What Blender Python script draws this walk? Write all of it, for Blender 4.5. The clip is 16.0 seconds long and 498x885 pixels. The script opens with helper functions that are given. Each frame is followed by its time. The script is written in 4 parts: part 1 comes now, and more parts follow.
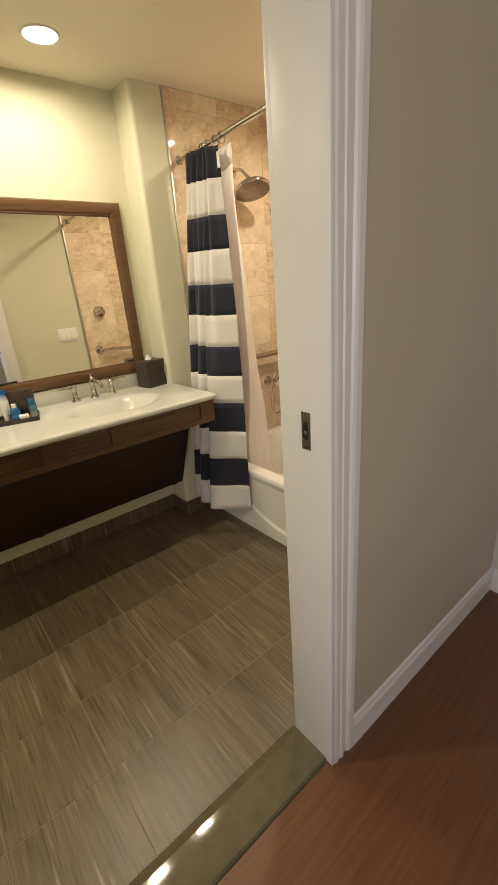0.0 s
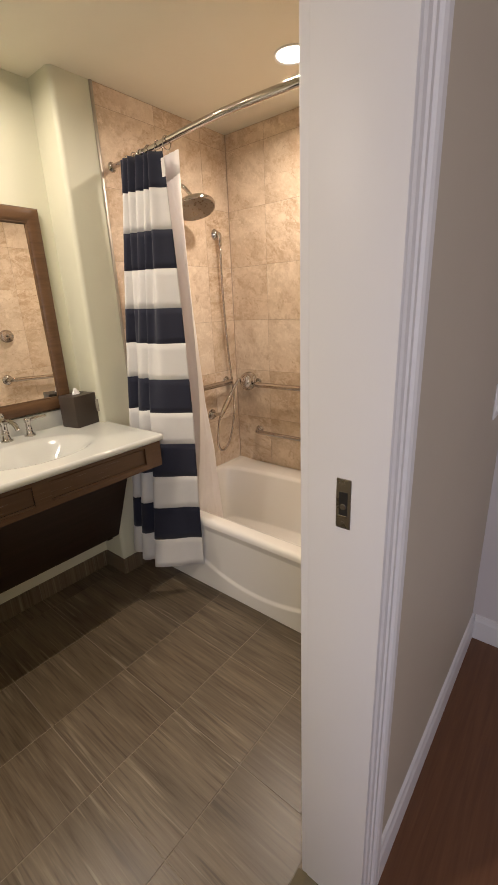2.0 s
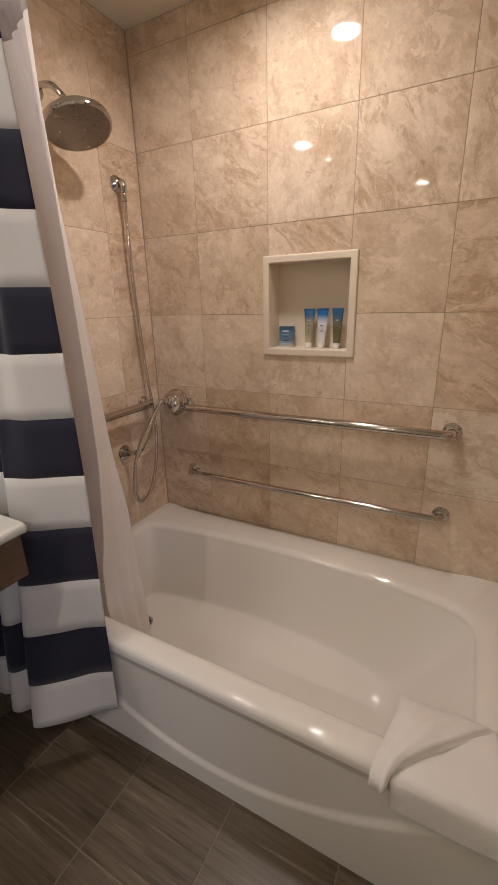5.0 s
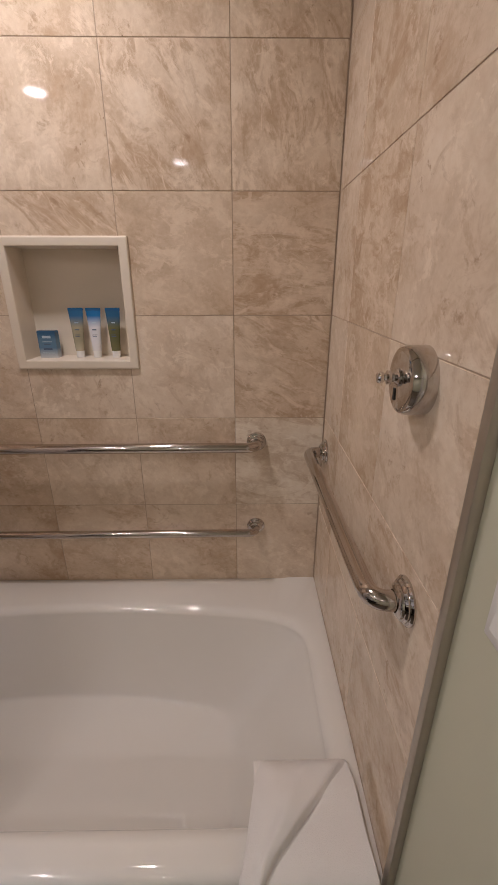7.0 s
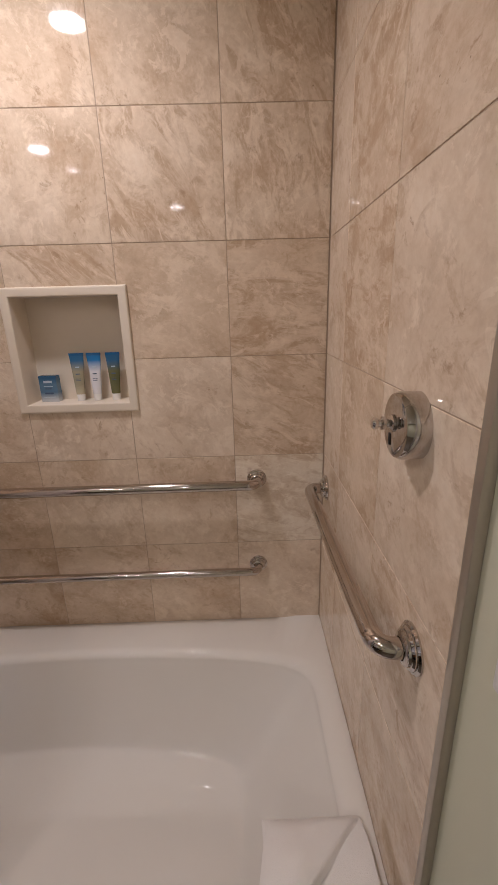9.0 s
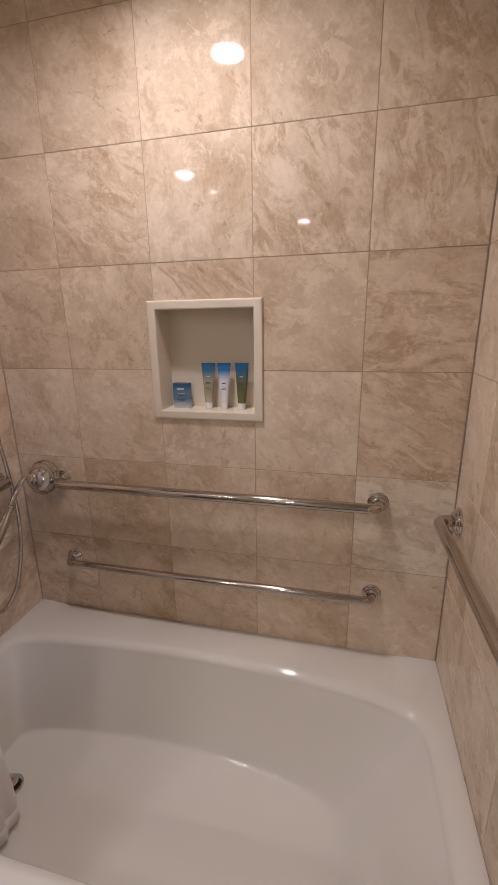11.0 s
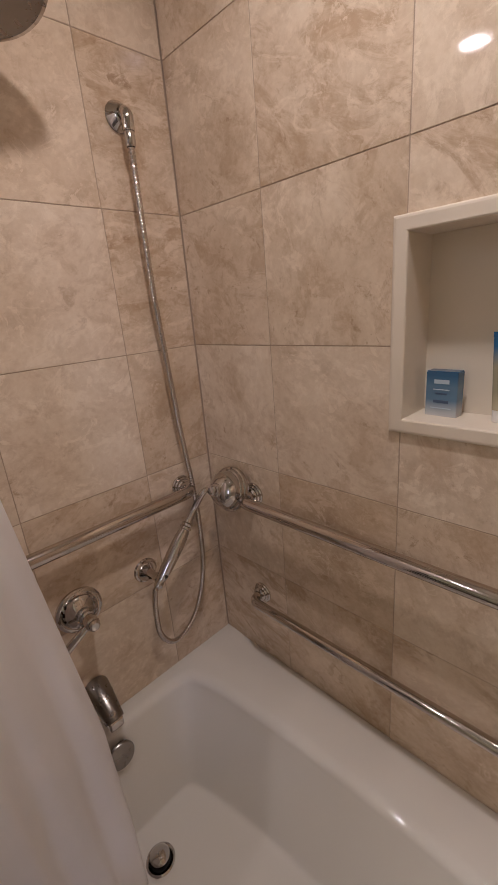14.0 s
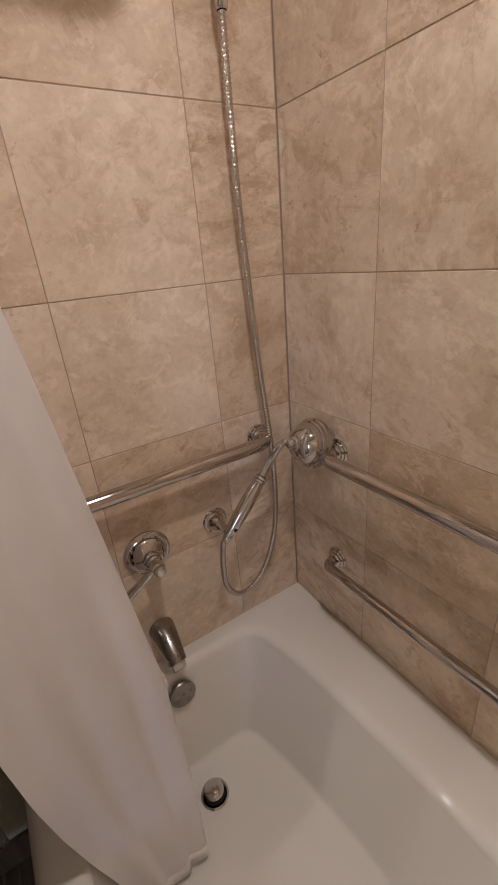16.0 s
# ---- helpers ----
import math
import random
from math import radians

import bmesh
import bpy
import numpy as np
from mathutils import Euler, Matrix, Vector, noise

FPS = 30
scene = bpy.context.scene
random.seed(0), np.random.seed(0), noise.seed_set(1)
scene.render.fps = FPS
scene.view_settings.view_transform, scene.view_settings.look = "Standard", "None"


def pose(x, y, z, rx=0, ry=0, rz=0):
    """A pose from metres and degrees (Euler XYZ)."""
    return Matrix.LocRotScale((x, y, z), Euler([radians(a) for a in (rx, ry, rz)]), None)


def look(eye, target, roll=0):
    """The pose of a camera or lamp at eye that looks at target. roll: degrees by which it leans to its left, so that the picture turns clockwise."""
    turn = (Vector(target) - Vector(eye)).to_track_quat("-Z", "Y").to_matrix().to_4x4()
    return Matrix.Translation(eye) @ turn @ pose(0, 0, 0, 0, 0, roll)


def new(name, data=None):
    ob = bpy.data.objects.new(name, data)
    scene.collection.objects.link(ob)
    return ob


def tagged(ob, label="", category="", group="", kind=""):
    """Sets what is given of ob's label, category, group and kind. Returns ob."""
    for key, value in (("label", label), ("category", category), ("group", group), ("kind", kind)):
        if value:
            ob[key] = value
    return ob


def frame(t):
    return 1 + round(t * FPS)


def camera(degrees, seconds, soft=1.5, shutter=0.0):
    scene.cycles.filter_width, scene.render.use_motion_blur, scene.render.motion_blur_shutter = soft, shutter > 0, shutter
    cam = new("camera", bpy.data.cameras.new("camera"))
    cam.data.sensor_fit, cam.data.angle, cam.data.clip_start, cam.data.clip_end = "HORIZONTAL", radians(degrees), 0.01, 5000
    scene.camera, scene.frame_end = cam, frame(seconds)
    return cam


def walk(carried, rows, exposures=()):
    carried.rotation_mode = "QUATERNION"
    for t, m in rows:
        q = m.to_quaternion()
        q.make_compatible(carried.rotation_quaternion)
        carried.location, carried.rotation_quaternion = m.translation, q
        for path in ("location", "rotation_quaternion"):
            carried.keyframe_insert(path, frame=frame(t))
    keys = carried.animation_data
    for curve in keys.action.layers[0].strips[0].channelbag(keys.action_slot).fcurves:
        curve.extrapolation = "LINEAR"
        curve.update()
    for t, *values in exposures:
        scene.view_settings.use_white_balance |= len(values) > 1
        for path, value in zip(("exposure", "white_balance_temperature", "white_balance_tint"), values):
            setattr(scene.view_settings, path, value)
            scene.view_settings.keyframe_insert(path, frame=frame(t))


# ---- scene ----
cam = camera(62.0, 16.0, soft=0.85)
PATH = [
    (0, (0.125, 0.048, 1.382), (1.286, 1.511, 0.667), -4.5),
    (0.5, (0.111, 0.194, 1.382), (1.352, 1.591, 0.669), -6.4),
    (1, (0.108, 0.29, 1.391), (1.476, 1.57, 0.693), -3.0),
    (1.5, (0.121, 0.292, 1.387), (1.516, 1.566, 0.73), -1.6),
    (2, (0.201, 0.376, 1.377), (1.666, 1.589, 0.758), -2.5),
    (2.5, (0.274, 0.527, 1.389), (1.845, 1.621, 0.811), -2.2),
    (3, (0.37, 0.603, 1.376), (1.962, 1.675, 0.815), -1.9),
    (5.5, (0.888, 0.95, 1.341), (2.582, 1.761, 0.654), -2.1),
    (6, (0.974, 0.978, 1.366), (2.707, 1.644, 0.622), -2.9),
    (6.5, (1.036, 0.991, 1.386), (2.863, 1.32, 0.642), -1.4),
    (7, (1.058, 0.965, 1.398), (2.919, 0.943, 0.666), 0.0),
    (7.5, (1.052, 0.947, 1.406), (2.914, 0.766, 0.7), 0.6),
    (8, (1.044, 0.938, 1.415), (2.914, 0.707, 0.744), 0.5),
    (8.5, (1.049, 0.934, 1.425), (2.93, 0.69, 0.79), 0.2),
    (9, (1.063, 0.959, 1.427), (2.97, 0.942, 0.823), -1.6),
    (9.5, (1.068, 0.994, 1.432), (2.98, 1.064, 0.849), -1.4),
    (12, (1.165, 1.08, 1.429), (2.949, 1.816, 0.905), -1.5),
    (12.5, (1.288, 1.213, 1.437), (3.046, 2.011, 0.914), -1.9),
    (13, (1.388, 1.261, 1.41), (3.117, 2.12, 0.885), -2.1),
    (13.5, (1.531, 1.253, 1.398), (3.033, 2.443, 0.824), -3.4),
    (14, (1.595, 1.276, 1.391), (2.9, 2.656, 0.765), -4.9),
    (14.5, (1.65, 1.326, 1.365), (2.769, 2.826, 0.662), -5.1),
    (15, (1.661, 1.377, 1.342), (2.643, 2.944, 0.58), -5.9),
    (15.5, (1.665, 1.381, 1.342), (2.619, 2.946, 0.539), -5.2),
    (16, (1.66, 1.367, 1.35), (2.603, 2.927, 0.528), -5.2),
]
EXPOSURES = [(0.0,0.77,6600,3.5),(1.0,0.81,5900,10),(2.0,0.76,5850,13),(3.0,0.36,6150,15),(5.5,0.08,5350,17.5),(7.0,-0.05,5200,19),(9.0,-0.01,5150,19.5),(12.0,0.05,5150,19.5),(13.0,-0.15,5250,19.5),(14.0,-0.13,5250,19.5),(14.5,-0.10,5250,19.5),(15.0,0.12,5250,18),(15.5,0.14,5250,17.5),(16.0,0.11,5250,17)]
walk(cam, [(t, look(eye, target, roll)) for t, eye, target, roll in PATH], EXPOSURES)

# ---- light ----
world = bpy.data.worlds.new("world")
scene.world = world
world.use_nodes = True
sky = world.node_tree.nodes.new("ShaderNodeTexSky")
sky.sky_type, sky.sun_disc = "NISHITA", False
sky.sun_elevation, sky.sun_rotation = radians(35), radians(200)
world.node_tree.links.new(sky.outputs[0], world.node_tree.nodes["Background"].inputs[0])
world.node_tree.nodes["Background"].inputs[1].default_value = 0.1

CEIL = 2.306
LAMPS = [(1.887, 1.470), (0.860, 2.035), (0.46, 1.985), (-0.50, 1.48)]
LAMP_WATTS = (6.7, 3.7, 3.8, 8.6)
LAMP_SPREAD = (163, 172, 172, 160)
LAMP_COLOUR = (1.0, 0.82, 0.62)


def area_lamp(name, m, watts, colour, shape, size, size_y=0.0, spread=180):
    lamp = bpy.data.lights.new(name, "AREA")
    lamp.energy, lamp.color, lamp.shape, lamp.size, lamp.spread = watts, colour, shape, size, radians(spread)
    if size_y:
        lamp.size_y = size_y
    ob = new(name, lamp)
    ob.matrix_world = m
    return ob


for (lx, ly), watts, cone in zip(LAMPS, LAMP_WATTS, LAMP_SPREAD):
    area_lamp("downlight_glow", pose(lx, ly, CEIL - 0.012), watts, LAMP_COLOUR, "DISK", 0.100, spread=cone)
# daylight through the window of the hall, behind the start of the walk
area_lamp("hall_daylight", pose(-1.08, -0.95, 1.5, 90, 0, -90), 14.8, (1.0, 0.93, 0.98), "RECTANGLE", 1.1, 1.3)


# ---- materials ----
def material(name, rough=0.5, metal=0.0, colour=(0.8, 0.8, 0.8)):
    m = bpy.data.materials.new(name)
    m.use_nodes = True
    b = m.node_tree.nodes["Principled BSDF"]
    b.inputs["Roughness"].default_value, b.inputs["Metallic"].default_value = rough, metal
    b.inputs["Base Color"].default_value = (*colour, 1)
    return m, m.node_tree.nodes, m.node_tree.links, b


def ramp(nodes, stops):
    r = nodes.new("ShaderNodeValToRGB")
    while len(r.color_ramp.elements) < len(stops):
        r.color_ramp.elements.new(0.5)
    for e, (p, c) in zip(r.color_ramp.elements, stops):
        e.position, e.color = p, (*c, 1)
    return r


def noise_node(nodes, scale, detail=4.0, rough=0.55, distortion=0.0):
    n = nodes.new("ShaderNodeTexNoise")
    n.inputs["Scale"].default_value, n.inputs["Detail"].default_value = scale, detail
    n.inputs["Roughness"].default_value, n.inputs["Distortion"].default_value = rough, distortion
    return n


def mixed(nodes, links, a, b, fac, mode="MIX"):
    n = nodes.new("ShaderNodeMix")
    n.data_type, n.blend_type = "RGBA", mode
    for socket, v in ((n.inputs[0], fac), (n.inputs[6], a), (n.inputs[7], b)):
        if isinstance(v, bpy.types.NodeSocket):
            links.new(v, socket)
        else:
            socket.default_value = v if isinstance(v, float) else (*v, 1)
    return n.outputs[2]


def bumped(nodes, links, b, height, strength, distance):
    n = nodes.new("ShaderNodeBump")
    n.inputs["Strength"].default_value, n.inputs["Distance"].default_value = strength, distance
    links.new(height, n.inputs["Height"])
    links.new(n.outputs[0], b.inputs["Normal"])


def remap(nodes, links, value, a, b, lo=0.0, hi=1.0):
    n = nodes.new("ShaderNodeMapRange")
    links.new(value, n.inputs[0])
    for i, v in zip((1, 2, 3, 4), (lo, hi, a, b)):
        n.inputs[i].default_value = v
    return n.outputs[0]


def piece_coords(nodes, links, scale=(1, 1, 1), turn=0.0):
    """Coordinates of a piece, shifted and turned by its own chance."""
    tc, info = nodes.new("ShaderNodeTexCoord"), nodes.new("ShaderNodeObjectInfo")
    shift = nodes.new("ShaderNodeVectorMath")
    shift.operation = "SCALE"
    shift.inputs[0].default_value = (37.0, 91.0, 53.0)
    links.new(info.outputs["Random"], shift.inputs["Scale"])
    mapping = nodes.new("ShaderNodeMapping")
    mapping.inputs["Scale"].default_value = scale
    links.new(tc.outputs["Object"], mapping.inputs["Vector"])
    links.new(shift.outputs[0], mapping.inputs["Location"])
    if turn:
        spin = nodes.new("ShaderNodeVectorMath")
        spin.operation = "SCALE"
        spin.inputs[0].default_value = (turn, turn * 0.6, turn * 0.3)
        links.new(info.outputs["Random"], spin.inputs["Scale"])
        links.new(spin.outputs[0], mapping.inputs["Rotation"])
    return mapping.outputs[0], info.outputs["Random"]


def travertine(name, light, mid, dark, flowing=0.86, stretch=1.5):
    m, n, l, b = material(name, 0.05)
    co, chance = piece_coords(n, l, (1, 1, 1), 2.4)
    squash = n.new("ShaderNodeMapping")
    squash.inputs["Scale"].default_value = (1.0, stretch, 1.15)
    squash.inputs["Rotation"].default_value = (0.75, 0.3, 0.5)
    l.new(co, squash.inputs["Vector"])

    def times(a, b):
        g = n.new("ShaderNodeMath")
        g.operation = "MULTIPLY"
        l.new(a, g.inputs[0])
        l.new(b, g.inputs[1])
        return g.outputs[0]

    def layer(scale, detail, rough, distortion, lo, hi, most, source=squash):
        x = noise_node(n, scale, detail, rough, distortion)
        l.new(source.outputs[0], x.inputs["Vector"])
        return remap(n, l, x.outputs[0], 0.0, most, lo, hi)

    warm = tuple(x * k for x, k in zip(mid, (0.76, 0.68, 0.60)))
    cream = tuple(min(1, x * k) for x, k in zip(light, (1.13, 1.16, 1.20)))
    # clouds of tone over the whole tile
    broad = noise_node(n, 4.8, 6, 0.62, 0.4)
    l.new(squash.outputs[0], broad.inputs["Vector"])
    base = ramp(n, [(0.30, dark), (0.43, mid), (0.57, light), (0.74, cream)])
    l.new(broad.outputs[0], base.inputs[0])
    where = noise_node(n, 4.2, 3, 0.5)
    l.new(co, where.inputs["Vector"])

    def gated(mask, lo, hi):
        return times(mask, remap(n, l, where.outputs[0], 0.0, 1.0, lo, hi))

    # ragged patches of brown and cream
    c = mixed(n, l, base.outputs[0], warm, gated(layer(8.5, 9, 0.70, 0.35, 0.51, 0.61, 0.62), 0.37, 0.55))
    c = mixed(n, l, c, cream, gated(layer(10.0, 9, 0.72, 0.4, 0.53, 0.60, 0.70), 0.62, 0.46))
    # flowing streaks in a few of the tiles
    flow = n.new("ShaderNodeMapping")
    flow.inputs["Scale"].default_value = (1.2, 4.0, 1.6)
    flow.inputs["Rotation"].default_value = (0.9, 0.2, 0.7)
    l.new(co, flow.inputs["Vector"])
    some = remap(n, l, chance, 0.05, 1.0, flowing, flowing + 0.08)
    c = mixed(n, l, c, warm, times(layer(5.0, 8, 0.66, 0.9, 0.50, 0.61, 0.85, flow), some))
    c = mixed(n, l, c, cream, times(layer(6.5, 8, 0.70, 0.9, 0.53, 0.62, 0.75, flow), some))
    # thin winding veins and ragged pale islands
    def vein(scale, width, most):
        x = noise_node(n, scale, 6, 0.6, 1.3)
        l.new(squash.outputs[0], x.inputs["Vector"])
        off = n.new("ShaderNodeMath")
        off.operation = "COMPARE"
        off.inputs[1].default_value, off.inputs[2].default_value = 0.5, width
        l.new(x.outputs[0], off.inputs[0])
        g = n.new("ShaderNodeMath")
        g.operation = "MULTIPLY"
        g.inputs[1].default_value = most
        l.new(off.outputs[0], g.inputs[0])
        return g.outputs[0]

    c = mixed(n, l, c, warm, gated(vein(5.5, 0.010, 0.22), 0.50, 0.60))
    c = mixed(n, l, c, cream, gated(vein(7.5, 0.012, 0.26), 0.52, 0.42))
    c = mixed(n, l, c, cream, gated(layer(15.0, 8, 0.66, 0.9, 0.575, 0.60, 0.62), 0.58, 0.47))
    c = mixed(n, l, c, warm, gated(layer(12.0, 8, 0.68, 0.7, 0.54, 0.61, 0.55), 0.42, 0.54))
    c = mixed(n, l, c, tuple(0.55 * a + 0.45 * q for a, q in zip(light, mid)), 0.10)
    # short brown flecks and pale grains
    fleck = tuple(x * k for x, k in zip(mid, (0.58, 0.48, 0.40)))
    c = mixed(n, l, c, fleck, gated(layer(20.0, 7, 0.74, 0.5, 0.58, 0.67, 0.72), 0.43, 0.59))
    c = mixed(n, l, c, cream, gated(layer(30.0, 5, 0.7, 0.4, 0.55, 0.68, 0.60), 0.58, 0.44))
    fine = noise_node(n, 75, 5, 0.65)
    l.new(co, fine.inputs["Vector"])
    c = mixed(n, l, c, fine.outputs[0], 0.42, "SOFT_LIGHT")
    toned = mixed(n, l, c, (0.93, 0.90, 0.87), remap(n, l, chance, 0.0, 0.8), "MULTIPLY")
    pits = n.new("ShaderNodeTexVoronoi")
    pits.inputs["Scale"].default_value = 24
    l.new(co, pits.inputs["Vector"])
    pit = ramp(n, [(0.0, (1, 1, 1)), (0.022, (1, 1, 1)), (0.048, (0, 0, 0))])
    l.new(pits.outputs["Distance"], pit.inputs[0])
    l.new(mixed(n, l, toned, (0.20, 0.13, 0.08), gated(pit.outputs[0], 0.55, 0.63)), b.inputs["Base Color"])
    l.new(remap(n, l, fine.outputs[0], 0.03, 0.065), b.inputs["Roughness"])
    b.inputs["Specular IOR Level"].default_value = 0.27
    bumped(n, l, b, broad.outputs[0], 0.010, 0.01)
    return m


TRAVERTINE = travertine("travertine", (0.720, 0.595, 0.446), (0.635, 0.508, 0.367), (0.495, 0.378, 0.259))
TRAVERTINE_BROWN = travertine("travertine_brown", (0.650, 0.520, 0.376), (0.552, 0.428, 0.297), (0.420, 0.310, 0.205))
TRAVERTINE_PALE = travertine("travertine_pale", (0.765, 0.648, 0.504), (0.710, 0.590, 0.450), (0.580, 0.464, 0.338))
TRAVERTINE_WHITE = travertine("travertine_whitish", (0.80, 0.715, 0.579), (0.765, 0.665, 0.526), (0.64, 0.53, 0.396), -0.1)
TRAVERTINE_FLOW = travertine("travertine_flowing", (0.720, 0.595, 0.446), (0.640, 0.512, 0.371), (0.525, 0.402, 0.280), -0.1)


def painted(name, colour, rough=0.55, bump=0.10, scale=260):
    m, n, l, b = material(name, rough, 0, colour)
    tc = n.new("ShaderNodeTexCoord")
    roll, cloud = noise_node(n, scale, 3), noise_node(n, 2.2, 4)
    l.new(tc.outputs["Object"], roll.inputs["Vector"])
    l.new(tc.outputs["Object"], cloud.inputs["Vector"])
    l.new(mixed(n, l, colour, tuple(c * 0.93 for c in colour), cloud.outputs[0]), b.inputs["Base Color"])
    l.new(remap(n, l, cloud.outputs[0], rough - 0.06, rough + 0.06), b.inputs["Roughness"])
    bumped(n, l, b, roll.outputs[0], bump, 0.0012)
    return m


BATH_PAINT = painted("bath_paint", (0.645, 0.635, 0.485))
CEIL_PAINT = painted("ceiling_paint", (0.80, 0.755, 0.635), 0.7)
HALL_PAINT = painted("hall_paint", (0.51, 0.445, 0.34))
END_PAINT = painted("hall_end_paint", (0.62, 0.58, 0.56))
TRIM_PAINT = painted("trim_paint", (0.73, 0.705, 0.68), 0.42, 0.05, 40)
GROUT = painted("grout", (0.45, 0.345, 0.25), 0.85, 0.3, 600)
FLOOR_GROUT = painted("floor_grout", (0.23, 0.19, 0.145), 0.85, 0.3, 600)
PLATE = painted("switch_plastic", (0.84, 0.83, 0.80), 0.30, 0.02)


def streaked_tile(name):
    m, n, l, b = material(name, 0.32)
    co, chance = piece_coords(n, l, (1, 1, 1))
    long_grain = n.new("ShaderNodeMapping")
    long_grain.inputs["Scale"].default_value = (125, 5.5, 1)
    l.new(co, long_grain.inputs["Vector"])
    streak = noise_node(n, 1.0, 4, 0.55, 0.25)
    l.new(long_grain.outputs[0], streak.inputs["Vector"])
    wide = n.new("ShaderNodeMapping")
    wide.inputs["Scale"].default_value = (26, 2.0, 1)
    l.new(co, wide.inputs["Vector"])
    band = noise_node(n, 1.0, 3)
    l.new(wide.outputs[0], band.inputs["Vector"])
    a = ramp(n, [(0.30, (0.078, 0.057, 0.034)), (0.42, (0.116, 0.088, 0.056)), (0.62, (0.146, 0.113, 0.073)), (0.80, (0.205, 0.166, 0.114))])
    l.new(streak.outputs[0], a.inputs[0])
    c = mixed(n, l, a.outputs[0], band.outputs[0], 0.55, "SOFT_LIGHT")
    # a few longer pale and dark streaks among the fine ones
    for size, lo, hi, most, shade in (((62, 2.6, 1), 0.62, 0.72, 0.75, (0.275, 0.232, 0.168)), ((80, 3.4, 1), 0.61, 0.71, 0.70, (0.055, 0.040, 0.026))):
        apart = n.new("ShaderNodeMapping")
        apart.inputs["Scale"].default_value = size
        l.new(co, apart.inputs["Vector"])
        x = noise_node(n, 1.0, 3, 0.5, 0.15)
        l.new(apart.outputs[0], x.inputs["Vector"])
        c = mixed(n, l, c, shade, remap(n, l, x.outputs[0], 0.0, most, lo, hi))
    l.new(mixed(n, l, c, (0.80, 0.78, 0.76), remap(n, l, chance, 0.0, 0.8), "MULTIPLY"), b.inputs["Base Color"])
    l.new(remap(n, l, streak.outputs[0], 0.26, 0.42), b.inputs["Roughness"])
    bumped(n, l, b, streak.outputs[0], 0.12, 0.0015)
    return m


FLOOR_TILE = streaked_tile("grey_brown_porcelain")


def timber(name, a, c, rough, stretch=(3, 40, 40), ring=1.0):
    m, n, l, b = material(name, rough)
    tc = n.new("ShaderNodeTexCoord")
    mp = n.new("ShaderNodeMapping")
    mp.inputs["Scale"].default_value = stretch
    l.new(tc.outputs["Object"], mp.inputs["Vector"])
    g, f = noise_node(n, ring, 5, 0.6, 0.6), noise_node(n, ring * 4, 3)
    l.new(mp.outputs[0], g.inputs["Vector"])
    l.new(mp.outputs[0], f.inputs["Vector"])
    r = ramp(n, [(0.3, a), (0.7, c)])
    l.new(g.outputs[0], r.inputs[0])
    l.new(mixed(n, l, r.outputs[0], f.outputs[0], 0.10, "SOFT_LIGHT"), b.inputs["Base Color"])
    l.new(remap(n, l, f.outputs[0], rough - 0.06, rough + 0.08), b.inputs["Roughness"])
    bumped(n, l, b, f.outputs[0], 0.06, 0.001)
    return m


VANITY_WOOD = timber("dark_vanity_wood", (0.066, 0.031, 0.0135), (0.086, 0.042, 0.019), 0.24, (2, 55, 55))
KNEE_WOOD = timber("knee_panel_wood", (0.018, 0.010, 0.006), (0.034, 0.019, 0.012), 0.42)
FRAME_WOOD = timber("mirror_frame_wood", (0.085, 0.042, 0.018), (0.145, 0.077, 0.035), 0.30)


def plain(name, colour, rough=0.4, metal=0.0, spot=0.06, scale=30):
    m, n, l, b = material(name, rough, metal, colour)
    tc = n.new("ShaderNodeTexCoord")
    cloud = noise_node(n, scale, 5)
    l.new(tc.outputs["Object"], cloud.inputs["Vector"])
    l.new(mixed(n, l, colour, tuple(c * (1 - 2 * spot) for c in colour), cloud.outputs[0]), b.inputs["Base Color"])
    l.new(remap(n, l, cloud.outputs[0], max(0.02, rough * 0.75), rough * 1.3), b.inputs["Roughness"])
    return m


HALL_WOOD = timber("hall_floor_wood", (0.112, 0.045, 0.019), (0.168, 0.073, 0.031), 0.38, (3.0, 60, 60), 1.0)
CHROME = plain("chrome", (0.60, 0.57, 0.55), 0.07, 1.0, 0.02, 12)
BRUSHED = plain("polished_steel", (0.56, 0.51, 0.475), 0.09, 1.0, 0.03, 60)
SATIN = plain("satin_nickel", (0.31, 0.283, 0.256), 0.28, 1.0, 0.05, 60)
EDGE_METAL = plain("edge_strip_metal", (0.50, 0.455, 0.385), 0.36, 0.75, 0.05, 60)
# near-black that paints the shade inside holes and slots that are not hollowed out
RECESS_SHADE = plain("recess_shade", (0.012, 0.011, 0.010), 0.5)
ENAMEL = plain("tub_enamel", (0.805, 0.770, 0.705), 0.032, 0.0, 0.02, 3)
ENAMEL.node_tree.nodes["Principled BSDF"].inputs["Specular IOR Level"].default_value = 0.68
COUNTER = plain("cream_cultured_marble", (0.57, 0.575, 0.525), 0.11, 0.0, 0.04, 9)
NICHE = plain("cream_solid_surface", (0.79, 0.70, 0.57), 0.35, 0.0, 0.03, 25)
STONE = plain("threshold_stone", (0.165, 0.138, 0.085), 0.07, 0.0, 0.25, 22)
LEATHER = plain("dark_leather", (0.055, 0.040, 0.030), 0.42, 0.0, 0.12, 180)
TRAY = plain("dark_tray", (0.040, 0.032, 0.026), 0.35, 0.0, 0.1, 60)
TISSUE = plain("tissue_paper", (0.86, 0.85, 0.82), 0.9)
OUTLET = plain("beige_grey_plastic", (0.34, 0.31, 0.25), 0.4)
WHITE_PLASTIC = plain("white_plastic", (0.83, 0.82, 0.80), 0.33)
BLUE = plain("blue_print", (0.016, 0.105, 0.27), 0.25)
